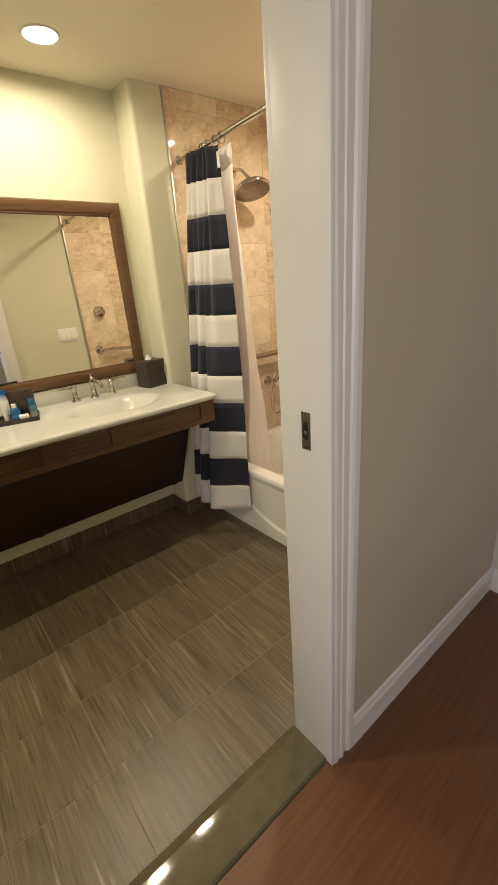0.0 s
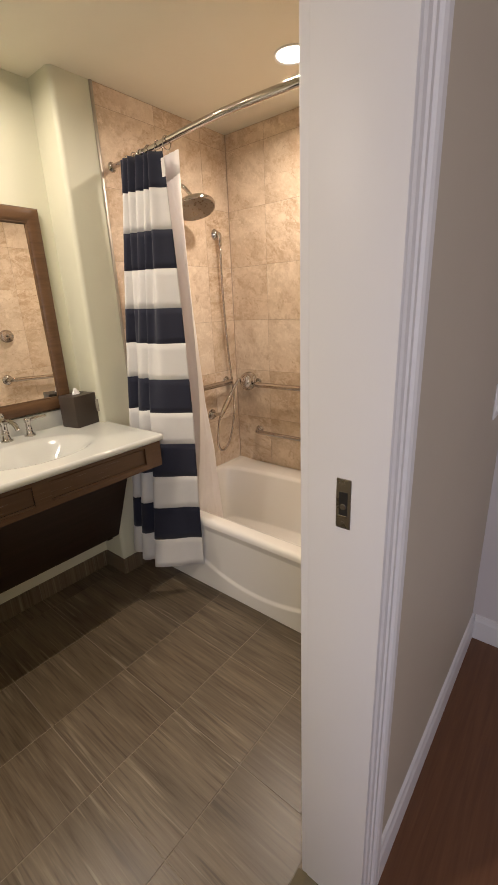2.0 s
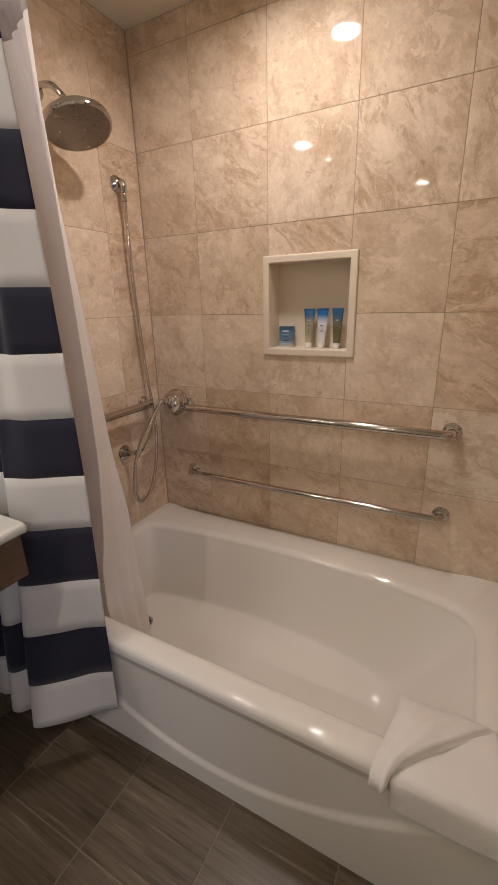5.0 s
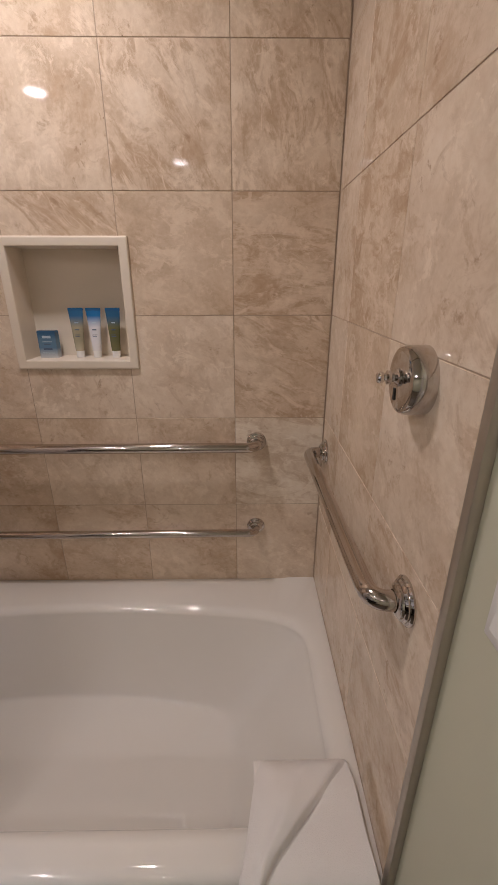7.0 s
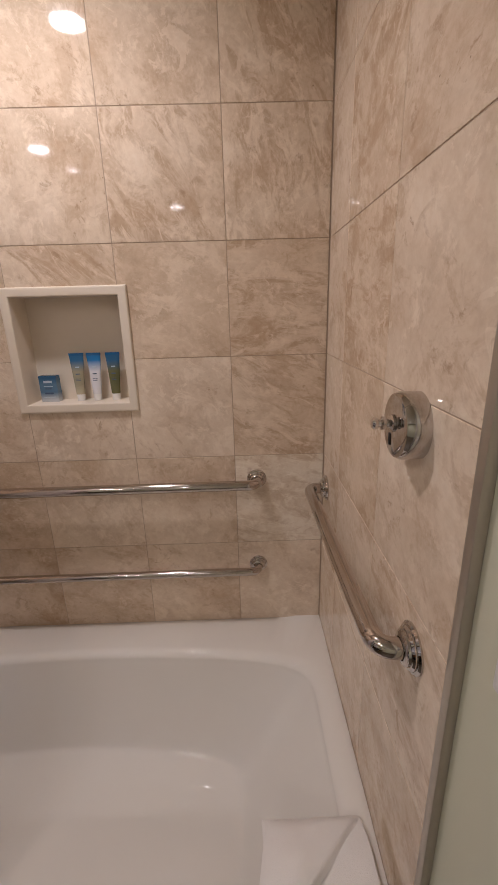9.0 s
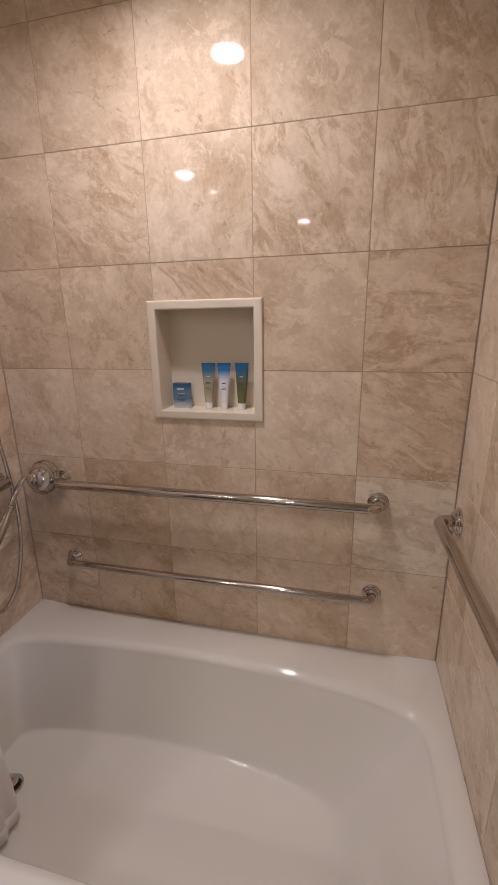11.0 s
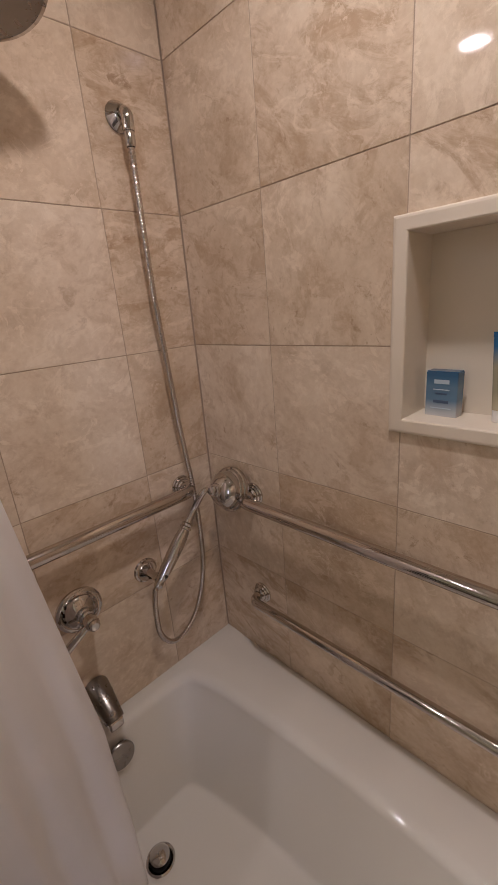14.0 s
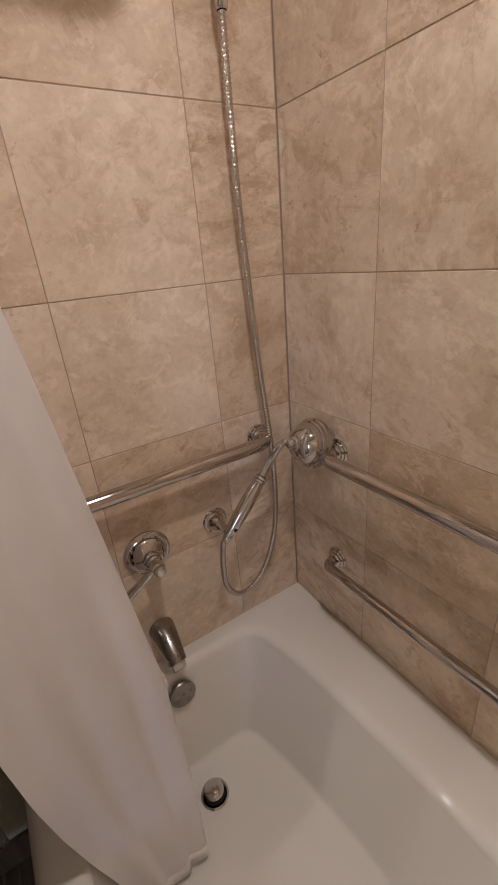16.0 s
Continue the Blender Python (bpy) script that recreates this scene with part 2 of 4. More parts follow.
INK = plain("printed_ink", (0.05, 0.09, 0.17), 0.5)
PALE_INK = plain("pale_print", (0.45, 0.56, 0.66), 0.5)
MIRROR_GLASS, _n, _l, _b = material("mirror_glass", 0.012, 1.0, (0.90, 0.90, 0.87))


def glow(name, colour, strength):
    m, n, l, b = material(name, 0.5)
    b.inputs["Emission Color"].default_value = (*colour, 1)
    b.inputs["Emission Strength"].default_value = strength
    return m


LENS = glow("lamp_lens", (1.0, 0.88, 0.70), 5.0)


def cloth(name, colour, through_light, weave=900, bump=0.25):
    m, n, l, b = material(name, 0.9, 0, colour)
    tc = n.new("ShaderNodeTexCoord")
    fine, cloud = noise_node(n, weave, 2), noise_node(n, 7, 4)
    l.new(tc.outputs["Object"], fine.inputs["Vector"])
    l.new(tc.outputs["Object"], cloud.inputs["Vector"])
    col = mixed(n, l, colour, tuple(c * 0.9 for c in colour), cloud.outputs[0])
    l.new(col, b.inputs["Base Color"])
    b.inputs["Sheen Weight"].default_value = 0.15
    bumped(n, l, b, fine.outputs[0], bump, 0.002)
    if through_light:
        t, mix = n.new("ShaderNodeBsdfTranslucent"), n.new("ShaderNodeMixShader")
        mix.inputs[0].default_value = through_light
        l.new(col, t.inputs[0])
        l.new(b.outputs[0], mix.inputs[1])
        l.new(t.outputs[0], mix.inputs[2])
        l.new(mix.outputs[0], n["Material Output"].inputs[0])
    return m


CLOTH_WHITE = cloth("white_curtain_cloth", (0.80, 0.78, 0.74), 0.15)
CLOTH_NAVY = cloth("navy_curtain_cloth", (0.015, 0.017, 0.034), 0.04)
LINER = cloth("white_liner", (0.96, 0.915, 0.885), 0.28, 400, 0.1)
TERRY = cloth("white_terry", (0.83, 0.79, 0.745), 0.0, 420, 0.45)


def tube_print(name, top, mid, low, height=0.142):
    """Blue crimped end, running down into the colour of what is inside."""
    m, n, l, b = material(name, 0.25)
    tc, sep = n.new("ShaderNodeTexCoord"), n.new("ShaderNodeSeparateXYZ")
    l.new(tc.outputs["Object"], sep.inputs[0])
    r = ramp(n, [(0.0, low), (0.35, mid), (0.62, mid), (0.85, top)])
    l.new(remap(n, l, sep.outputs[2], 0.0, 1.0, 0.0, height), r.inputs[0])
    l.new(r.outputs[0], b.inputs["Base Color"])
    return m


TUBE_TAN = tube_print("tan_tube", (0.022, 0.115, 0.26), (0.33, 0.30, 0.20), (0.62, 0.54, 0.38))
TUBE_WHITE = tube_print("white_tube", (0.016, 0.15, 0.40), (0.72, 0.72, 0.76), (0.80, 0.78, 0.76))
TUBE_GREEN = tube_print("green_tube", (0.02, 0.10, 0.22), (0.13, 0.13, 0.055), (0.17, 0.16, 0.07))
BOX_PRINT = tube_print("soap_box_card", (0.040, 0.115, 0.225), (0.115, 0.205, 0.31), (0.56, 0.57, 0.58), 0.085)


# ---- building helpers ----
def finish(bm, name, mats, smooth=None):
    mesh = bpy.data.meshes.new(name)
    bm.normal_update()
    bm.to_mesh(mesh)
    bm.free()
    for m in mats if isinstance(mats, (list, tuple)) else [mats]:
        mesh.materials.append(m)
    if smooth is not None:
        mesh.polygons.foreach_set("use_smooth", [True] * len(mesh.polygons))
        mesh.set_sharp_from_angle(angle=radians(smooth))
    return mesh


def part(name, bm, mat, parent, label="", smooth=None):
    ob = new(name, finish(bm, name, mat, smooth))
    ob.parent = parent
    if label:
        ob["label"] = label
    return ob


def thing(name, label, category, group="", kind="", at=None):
    ob = tagged(new(name), label, category, group, kind)
    ob.empty_display_size = 0.05
    if at:
        ob.location = at
    return ob


def solid(name, bm, mat, label, category, kind="", smooth=None, group=""):
    return tagged(new(name, finish(bm, name, mat, smooth)), label, category, group, kind)


def box(bm, lo, hi, bevel=0.0, segs=2):
    m = Matrix.LocRotScale([(a + b) / 2 for a, b in zip(lo, hi)], None, [b - a for a, b in zip(lo, hi)])
    vs = bmesh.ops.create_cube(bm, size=1, matrix=m)["verts"]
    if bevel:
        es = list({e for v in vs for e in v.link_edges})
        bmesh.ops.bevel(bm, geom=es, offset=bevel, segments=segs, affect="EDGES", profile=0.5)
    return bm


def boxes(*specs, bevel=0.0):
    bm = bmesh.new()
    for lo, hi in specs:
        box(bm, lo, hi, bevel)
    return bm


def axis_matrix(at, way):
    q = Vector(way).normalized().to_track_quat("Z", "Y")
    return Matrix.Translation(at) @ q.to_matrix().to_4x4()


def lathe(profile, at=(0, 0, 0), way=(0, 0, 1), segs=32, bm=None, squash=1.0):
    """Turns a profile of (radius, height) round the way."""
    bm = bm or bmesh.new()
    m, rings = axis_matrix(at, way), []
    for r, h in profile:
        if r < 1e-6:
            rings.append([bm.verts.new(m @ Vector((0, 0, h)))])
        else:
            rings.append([bm.verts.new(m @ Vector((r * math.cos(a), squash * r * math.sin(a), h))) for a in (2 * math.pi * i / segs for i in range(segs))])
    for a, b in zip(rings, rings[1:]):
        for i in range(segs):
            j = (i + 1) % segs
            if len(a) == 1 and len(b) > 1:
                bm.faces.new((a[0], b[i], b[j]))
            elif len(b) == 1 and len(a) > 1:
                bm.faces.new((a[i], a[j], b[0]))
            elif len(a) > 1:
                bm.faces.new((a[i], a[j], b[j], b[i]))
    return bm


def spline(points, per=8):
    """A smooth curve through the points."""
    p = [Vector(q) for q in points]
    p = [2 * p[0] - p[1], *p, 2 * p[-1] - p[-2]]
    out = []
    for i in range(1, len(p) - 2):
        for k in range(per):
            t = k / per
            a, b, c, d = p[i - 1 : i + 3]
            out.append(0.5 * (2 * b + (c - a) * t + (2 * a - 5 * b + 4 * c - d) * t * t + (3 * b - a - 3 * c + d) * t**3))
    return out + [p[-2]]


def even_steps(points, step):
    """The same line with points at even distances."""
    pts = [Vector(p) for p in points]
    run = [0.0]
    for a, b in zip(pts, pts[1:]):
        run.append(run[-1] + (b - a).length)
    n = int(run[-1] / step)
    at = [run[-1] * k / n for k in range(n + 1)]
    return [Vector(v) for v in zip(*(np.interp(at, run, [p[k] for p in pts]) for k in range(3)))]


def rounded_path(points, radius, per=8):
    """A path of straight runs with rounded corners."""
    p = [Vector(q) for q in points]
    out = [p[0]]
    for a, b, c in zip(p, p[1:], p[2:]):
        u, v = (a - b).normalized(), (c - b).normalized()
        s, e = b + u * radius, b + v * radius
        out += [(1 - t) ** 2 * s + 2 * t * (1 - t) * b + t * t * e for t in (k / per for k in range(per + 1))]
    return out + [p[-1]]


def sweep(points, radius, segs=16, bm=None, cap=True):
    """A round bar along the points; radius may be a function of 0..1."""
    bm = bm or bmesh.new()
    p, rings, side = [Vector(q) for q in points], [], None
    for i, q in enumerate(p):
        way = (p[min(i + 1, len(p) - 1)] - p[max(i - 1, 0)]).normalized()
        side = way.orthogonal() if side is None else side - way * side.dot(way)
        side.normalize()
        up = way.cross(side)
        r = radius(i / (len(p) - 1)) if callable(radius) else radius
        rings.append([bm.verts.new(q + r * (math.cos(a) * side + math.sin(a) * up)) for a in (2 * math.pi * k / segs for k in range(segs))])
    for a, b in zip(rings, rings[1:]):
        for i in range(segs):
            bm.faces.new((a[i], a[(i + 1) % segs], b[(i + 1) % segs], b[i]))
    if cap:
        bm.faces.new(reversed(rings[0]))
        bm.faces.new(rings[-1])
    return bm


def grid(rows, bm=None, closed=False):
    """A sheet through rows of points."""
    bm = bm or bmesh.new()
    vs = [[bm.verts.new(q) for q in row] for row in rows]
    for a, b in zip(vs, vs[1:]):
        n = len(a)
        for i in range(n if closed else n - 1):
            bm.faces.new((a[i], a[(i + 1) % n], b[(i + 1) % n], b[i]))
    return bm, vs


def extruded(profile, lo, hi, axis=2, bm=None):
    """A closed outline (two coordinates, in the order of the other axes) carried from lo to hi along the axis."""
    bm = bm or bmesh.new()

    def place(u, v, w):
        return (u, v, w) if axis == 2 else ((w, u, v) if axis == 0 else (u, w, v))

    a, b = ([bm.verts.new(place(u, v, w)) for u, v in profile] for w in (lo, hi))
    n = len(profile)
    for i in range(n):
        bm.faces.new((a[i], a[(i + 1) % n], b[(i + 1) % n], b[i]))
    bm.faces.new(a)
    bm.faces.new(b)
    bmesh.ops.recalc_face_normals(bm, faces=bm.faces)
    return bm


def moved(bm, m):
    bmesh.ops.transform(bm, matrix=m, verts=bm.verts)
    return bm


# ---- the large structure ----
WALL_X, WALL_N, WALL_S = 2.288, 2.184, 0.714      # faces of the tiles round the tub
PAINT_N, PAINT_S, MIRROR_Y = 2.189, 0.702, 2.355   # painted faces of the bathroom
HALL_Y = 0.585
WEST = -1.30
GAP = 0.0012
COLUMN_X = 1.272

wall_east = solid("wall_east", boxes(
    ((WALL_X + GAP, 0.60, 0), (2.42, 1.285, CEIL)), ((WALL_X + GAP, 1.616, 0), (2.42, 2.60, CEIL)),
    ((WALL_X + GAP, 1.285, 0), (2.42, 1.616, 1.162)), ((WALL_X + GAP, 1.285, 1.494), (2.42, 1.616, CEIL))),
    GROUT, "shower wall behind polished beige travertine tiles", "wall", "structure")
wall_faucet = solid("wall_north_tiled", boxes(((1.452, WALL_N + GAP, 0), (2.288, 2.60, CEIL))),
    GROUT, "tap end wall of the tub, behind beige travertine tiles", "wall", "structure")
wall_end = solid("wall_south_tiled", boxes(((1.462, 0.645, 0), (2.288, WALL_S - GAP, CEIL))),
    GROUT, "foot end wall of the tub, behind beige travertine tiles", "wall", "structure")
bm = boxes(((COLUMN_X, PAINT_N, 0), (1.452, 2.60, CEIL)))
edge = [e for e in bm.edges if all(abs(v.co.x - COLUMN_X) < 1e-4 and abs(v.co.y - PAINT_N) < 1e-4 for v in e.verts)]
bmesh.ops.bevel(bm, geom=edge, offset=0.022, segments=6, affect="EDGES", profile=0.5)
solid("wall_north_pier", bm, BATH_PAINT, "pale cream painted pier with rounded corner beside tub", "wall", "structure", 40)
solid("wall_north", boxes(((WEST, MIRROR_Y, 0), (COLUMN_X, 2.60, CEIL))), BATH_PAINT, "pale cream painted wall behind the mirror", "wall", "structure")
solid("wall_west", boxes(((WEST - 0.12, 0.60, 0), (WEST, 2.60, CEIL))), BATH_PAINT, "pale cream painted bathroom wall", "wall", "structure")
DOOR_L, DOOR_R, DOOR_H = -0.09, 0.789, 2.07
solid("wall_south", boxes(
    ((WEST, 0.645, 0), (DOOR_L, PAINT_S, CEIL)), ((DOOR_R, 0.645, 0), (1.462, PAINT_S, CEIL)), ((DOOR_L, 0.645, DOOR_H), (DOOR_R, PAINT_S, CEIL))),
    BATH_PAINT, "pale cream painted wall beside the bathroom door", "wall", "structure")
HALL_E, HALL_S, HALL_W, HALL_C = 1.885, -1.60, -1.10, 2.45
solid("wall_hall_north", boxes(
    ((HALL_W, HALL_Y, 0), (DOOR_L, 0.643, HALL_C)), ((DOOR_R, HALL_Y, 0), (HALL_E, 0.643, HALL_C)), ((DOOR_L, HALL_Y, DOOR_H), (DOOR_R, 0.643, HALL_C))),
    HALL_PAINT, "taupe painted hall wall beside the bathroom door", "wall", "structure")
solid("wall_hall_east", boxes(((HALL_E, HALL_S, 0), (HALL_E + 0.1, 0.643, HALL_C))), END_PAINT, "pale painted end wall of the hall", "wall", "structure")
solid("wall_hall_south", boxes(((HALL_W, HALL_S - 0.12, 0), (HALL_E, HALL_S, HALL_C))), HALL_PAINT, "taupe painted hall wall", "wall", "structure")
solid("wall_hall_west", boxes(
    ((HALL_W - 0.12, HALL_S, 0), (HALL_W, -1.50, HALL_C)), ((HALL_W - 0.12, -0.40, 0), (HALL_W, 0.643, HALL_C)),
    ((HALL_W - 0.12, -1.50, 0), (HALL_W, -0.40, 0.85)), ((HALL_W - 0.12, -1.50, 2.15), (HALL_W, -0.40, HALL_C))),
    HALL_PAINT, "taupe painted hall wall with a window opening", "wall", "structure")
solid("ceiling", boxes(((WEST - 0.12, 0.645, CEIL), (2.42, 2.60, CEIL + 0.1))), CEIL_PAINT, "plain cream painted bathroom ceiling", "ceiling", "structure")
solid("ceiling_hall", boxes(((HALL_W - 0.1, HALL_S - 0.12, HALL_C), (HALL_E + 0.1, 0.643, HALL_C + 0.1))), CEIL_PAINT, "plain hall ceiling", "ceiling", "structure")
floor = solid("floor", boxes(((WEST, 0.60, -0.12), (2.42, 2.60, -GAP))), FLOOR_GROUT, "bathroom floor bed under grey-brown streaked tiles", "floor", "structure")
solid("floor_hall", boxes(((HALL_W, HALL_S, -0.12), (HALL_E, 0.598, 0.0))), HALL_WOOD, "reddish brown polished wooden hall floor", "floor", "structure")
bm = extruded([(0.601, -0.02), (0.601, 0.004), (0.606, 0.010), (0.612, 0.0115), *[(0.618 + 0.010 * k, 0.0128 - 0.36 * (0.010 * k - 0.042) ** 2) for k in range(11)], (0.744, 0.003), (0.744, -0.02)], DOOR_L + 0.01, DOOR_R - 0.018, axis=0)
solid("threshold", bm, STONE, "polished beige stone door threshold with bevelled edge", "threshold", "structure", 8)

# metal edge strips of the tiled walls
solid("trim_north", boxes(((1.444, WALL_N - 0.004, 0.08), (1.457, WALL_N + 0.006, CEIL)), bevel=0.0015), EDGE_METAL, "narrow metal strip ending the tiled wall", "trim", "structure", 40)
solid("trim_south", boxes(((1.452, WALL_S - 0.012, 0.0), (1.469, WALL_S + 0.003, CEIL)), bevel=0.002), EDGE_METAL, "narrow metal strip ending the tiled wall", "trim", "structure", 40)

# door frame with its casing
door = thing("door_1", "white painted pocket door opening with moulded casing", "door frame", kind="structure")
for x0, x1, side in ((0.769, DOOR_R, "r"), (DOOR_L, DOOR_L + 0.02, "l")):
    part("jamb", boxes(((x0, HALL_Y - 0.006, 0.0), (x1, 0.7185, DOOR_H)), bevel=0.002), TRIM_PAINT, door, smooth=40)
part("head_jamb", boxes(((DOOR_L + 0.02, HALL_Y - 0.006, DOOR_H - 0.02), (0.769, 0.737, DOOR_H))), TRIM_PAINT, door)
CASING = [(0.003, 0.0), (0.003, 0.012), (0.008, 0.017), (0.017, 0.018), (0.020, 0.013), (0.028, 0.013), (0.031, 0.019), (0.041, 0.019),
          (0.045, 0.009), (0.058, 0.008), (0.062, 0.018), (0.069, 0.024), (0.086, 0.024), (0.091, 0.019), (0.091, 0.0)]
part("casing", extruded([(0.777 + u, HALL_Y - 0.52 * v) for u, v in CASING], 0.0, DOOR_H + 0.08), TRIM_PAINT, door)
part("casing", extruded([(DOOR_L + 0.017 - u, HALL_Y - 0.52 * v) for u, v in CASING], 0.0, DOOR_H + 0.08), TRIM_PAINT, door)
part("casing", extruded([(HALL_Y - 0.52 * v, DOOR_H - 0.02 + u) for u, v in CASING], DOOR_L + 0.017, 0.772, axis=0), TRIM_PAINT, door)
for x0, x1 in ((0.772, 0.860), (DOOR_L - 0.074, DOOR_L + 0.017)):
    part("casing", boxes(((x0, PAINT_S, 0.0), (x1, 0.738, DOOR_H + 0.07)), bevel=0.006), TRIM_PAINT, door, smooth=40)
pull = part("edge_pull", boxes(((0.7675, 0.638, 1.020), (0.7705, 0.664, 1.109)), bevel=0.001), SATIN, door, "satin nickel edge pull")
# black block on the plate, painting the shade of the finger recess
part("finger_slot_shade", boxes(((0.7665, 0.6435, 1.044), (0.7680, 0.6585, 1.086)), bevel=0.0006), RECESS_SHADE, pull)
part("slot_lip", boxes(((0.7660, 0.6435, 1.0405), (0.7680, 0.6595, 1.0445)), bevel=0.0006), BRUSHED, pull, "bright lip of the slot")
part("latch", lathe([(0.0055, 0), (0.0055, 0.0008), (0.004, 0.0014), (0, 0.0014)], (0.7668, 0.651, 1.060), (-1, 0, 0), 20), SATIN, pull)
for z in (1.030, 1.099):
    part("screw", lathe([(0, 0.0012), (0.003, 0.001), (0.0035, 0)], (0.7675, 0.651, z), (-1, 0, 0), 12), SATIN, pull)

# skirting of the hall
SKIRT = [(0, 0), (0.013, 0), (0.013, 0.085), (0.009, 0.094), (0.007, 0.108), (0, 0.112)]
solid("baseboard_hall_north", extruded([(HALL_Y - u, v) for u, v in SKIRT], 0.864, HALL_E, axis=0), TRIM_PAINT, "white painted wooden skirting board", "baseboard", "structure")
solid("baseboard_hall_east", extruded([(HALL_E - u, v) for u, v in SKIRT], HALL_S, HALL_Y - 0.013, axis=1), TRIM_PAINT, "white painted wooden skirting board", "baseboard", "structure")

# ---- tub ----
RIM, TUB_X0 = 0.386, 1.462
tub = thing("bathtub", "white enamelled alcove bathtub between tiled walls", "bathtub")
SEG = 208


def ring(x0, x1, y0, y1, z, n, bow=0.0):
    """A rounded rectangle; the larger n, the squarer. bow: how far its far side swells."""
    out = []
    for i in range(SEG):
        a = 2 * math.pi * i / SEG
        c, s = math.cos(a), math.sin(a)
        if n > 50:
            k = max(abs(c), abs(s))
            u, v = c / k, s / k
        else:
            q = n * 1.9 if s > 0 else n
            k = (abs(c) ** q + abs(s) ** q) ** (1 / q)
            u, v = c / k, s / k
        x = (x0 + x1) / 2 + u * (x1 - x0) / 2
        if u > 0:
            x += bow * u * (1 - v * v)
        out.append((x, (y0 + y1) / 2 + v * (y1 - y0) / 2, z))
    return out


def mixed_ring(t, a, b):
    return [tuple(p + (q - p) * t for p, q in zip(u, v)) for u, v in zip(a, b)]


opening = (1.552, 2.082, 0.780, 2.126)
LIP = RIM - 0.024
top = ring(*opening, LIP, 8.5, 0.055)
bottom = ring(1.605, 2.005, 1.00, 2.078, 0.075, 9, 0.065)
rows = [ring(TUB_X0, WALL_X - 0.001, WALL_S + 0.001, WALL_N - 0.001, RIM - 0.030, 99),
        ring(TUB_X0 + 0.001, WALL_X - 0.001, WALL_S + 0.001, WALL_N - 0.001, RIM - 0.018, 99),
        ring(TUB_X0 + 0.006, WALL_X - 0.001, WALL_S + 0.001, WALL_N - 0.001, RIM - 0.007, 99),
        ring(TUB_X0 + 0.016, WALL_X - 0.001, WALL_S + 0.001, WALL_N - 0.001, RIM - 0.001, 99),
        ring(TUB_X0 + 0.028, WALL_X - 0.003, WALL_S + 0.003, WALL_N - 0.003, RIM, 99)]
# rolled lip, straight side, round foot of the side
for k in range(9):
    bend = math.pi / 2 * k / 9
    out, drop = 0.030 * (1 - math.sin(bend)), 0.024 * (1 - math.cos(bend))
    rows.append(ring(opening[0] - out, opening[1] + out, opening[2] - 1.5 * out, opening[3] + out * 0.9, RIM - drop, 8.5, 0.055))
rows.append(top)
for t, d in ((0.03, 0.03), (0.10, 0.11), (0.25, 0.27), (0.45, 0.48), (0.62, 0.655), (0.78, 0.82), (0.86, 0.895), (0.905, 0.932), (0.94, 0.956), (0.97, 0.973), (1.0, 0.985)):
    r = mixed_ring(t, top, bottom)
    rows.append([(x, y, LIP - d * (LIP - 0.0690)) for x, y, z in r])
for k, height in ((0.986, 0.0712), (0.972, 0.0700), (0.95, 0.0695), (0.7, 0.0692), (0.4, 0.0688), (0.1, 0.0685)):
    rows.append([(1.82 + (x - 1.82) * k, 1.60 + (y - 1.60) * k, height) for x, y, z in bottom])
rows[:5] = [[(x, y, z - (0.005 if x > WALL_X - 0.01 and 0.80 < y < 2.115 else 0.0)) for x, y, z in row] for row in rows[:5]]
bm, vs = grid(rows, closed=True)
bm.faces.new(vs[-1])
bmesh.ops.recalc_face_normals(bm, faces=bm.faces)
if sum(f.normal.z for f in bm.faces) < 0:
    bmesh.ops.reverse_faces(bm, faces=bm.faces)
part("basin", bm, ENAMEL, tub, smooth=50)


def apron_x(y, z):
    """The front skirt: a shallow recess above a line that sags in the middle."""
    line = 0.075 + 0.62 * (y - 1.42) ** 2
    t = max(0.0, min(1.0, (z - line + 0.010) / 0.020))
    t = t * t * (3 - 2 * t)
    top_t = max(0.0, min(1.0, (z - 0.325) / 0.035))
    return TUB_X0 + 0.010 * t * (1 - top_t)


ys = [WALL_S + 0.001 + (WALL_N - WALL_S - 0.002) * i / 140 for i in range(141)]
bm, _ = grid([[(apron_x(y, z), y, z) for y in ys] for z in [0.358 * k / 120 for k in range(121)]])
bmesh.ops.recalc_face_normals(bm, faces=bm.faces)
if sum(f.normal.x for f in bm.faces) > 0:
    bmesh.ops.reverse_faces(bm, faces=bm.faces)
part("apron", bm, ENAMEL, tub, smooth=60)
drain = part("drain", lathe([(0.036, 0), (0.037, 0.003), (0.033, 0.006), (0.027, 0.004), (0.026, 0.001), (0.012, 0.001)], (1.832, 1.985, 0.070)), CHROME, tub, "chrome drain flange", 40)
# flat black disc, its colour gives the shade down the drain
part("drain_hole_shade", lathe([(0.026, 0), (0, 0)], (1.832, 1.985, 0.0722)), RECESS_SHADE, drain)
part("stopper", lathe([(0.008, 0.0), (0.008, 0.010), (0.0245, 0.013), (0.0255, 0.018), (0.021, 0.025), (0.011, 0.0295), (0, 0.0305)], (1.832, 1.985, 0.072)), CHROME, drain, "domed chrome stopper", 40)
OVER = (1.836, 2.112, 0.322)
over = part("overflow_plate", lathe([(0.036, 0), (0.037, 0.006), (0.034, 0.010), (0.028, 0.011), (0, 0.0115)], OVER, (0, -1, 0.12)), SATIN, tub, "round nickel overflow plate", 40)
for s in (-1, 1):
    part("screw", lathe([(0.0042, 0), (0.004, 0.0018), (0.0018, 0.002), (0, 0.0008)], (OVER[0] + 0.023 * s, OVER[1] - 0.011, OVER[2] + 0.004 * s), (0, -1, 0.12), 12), SATIN, over)

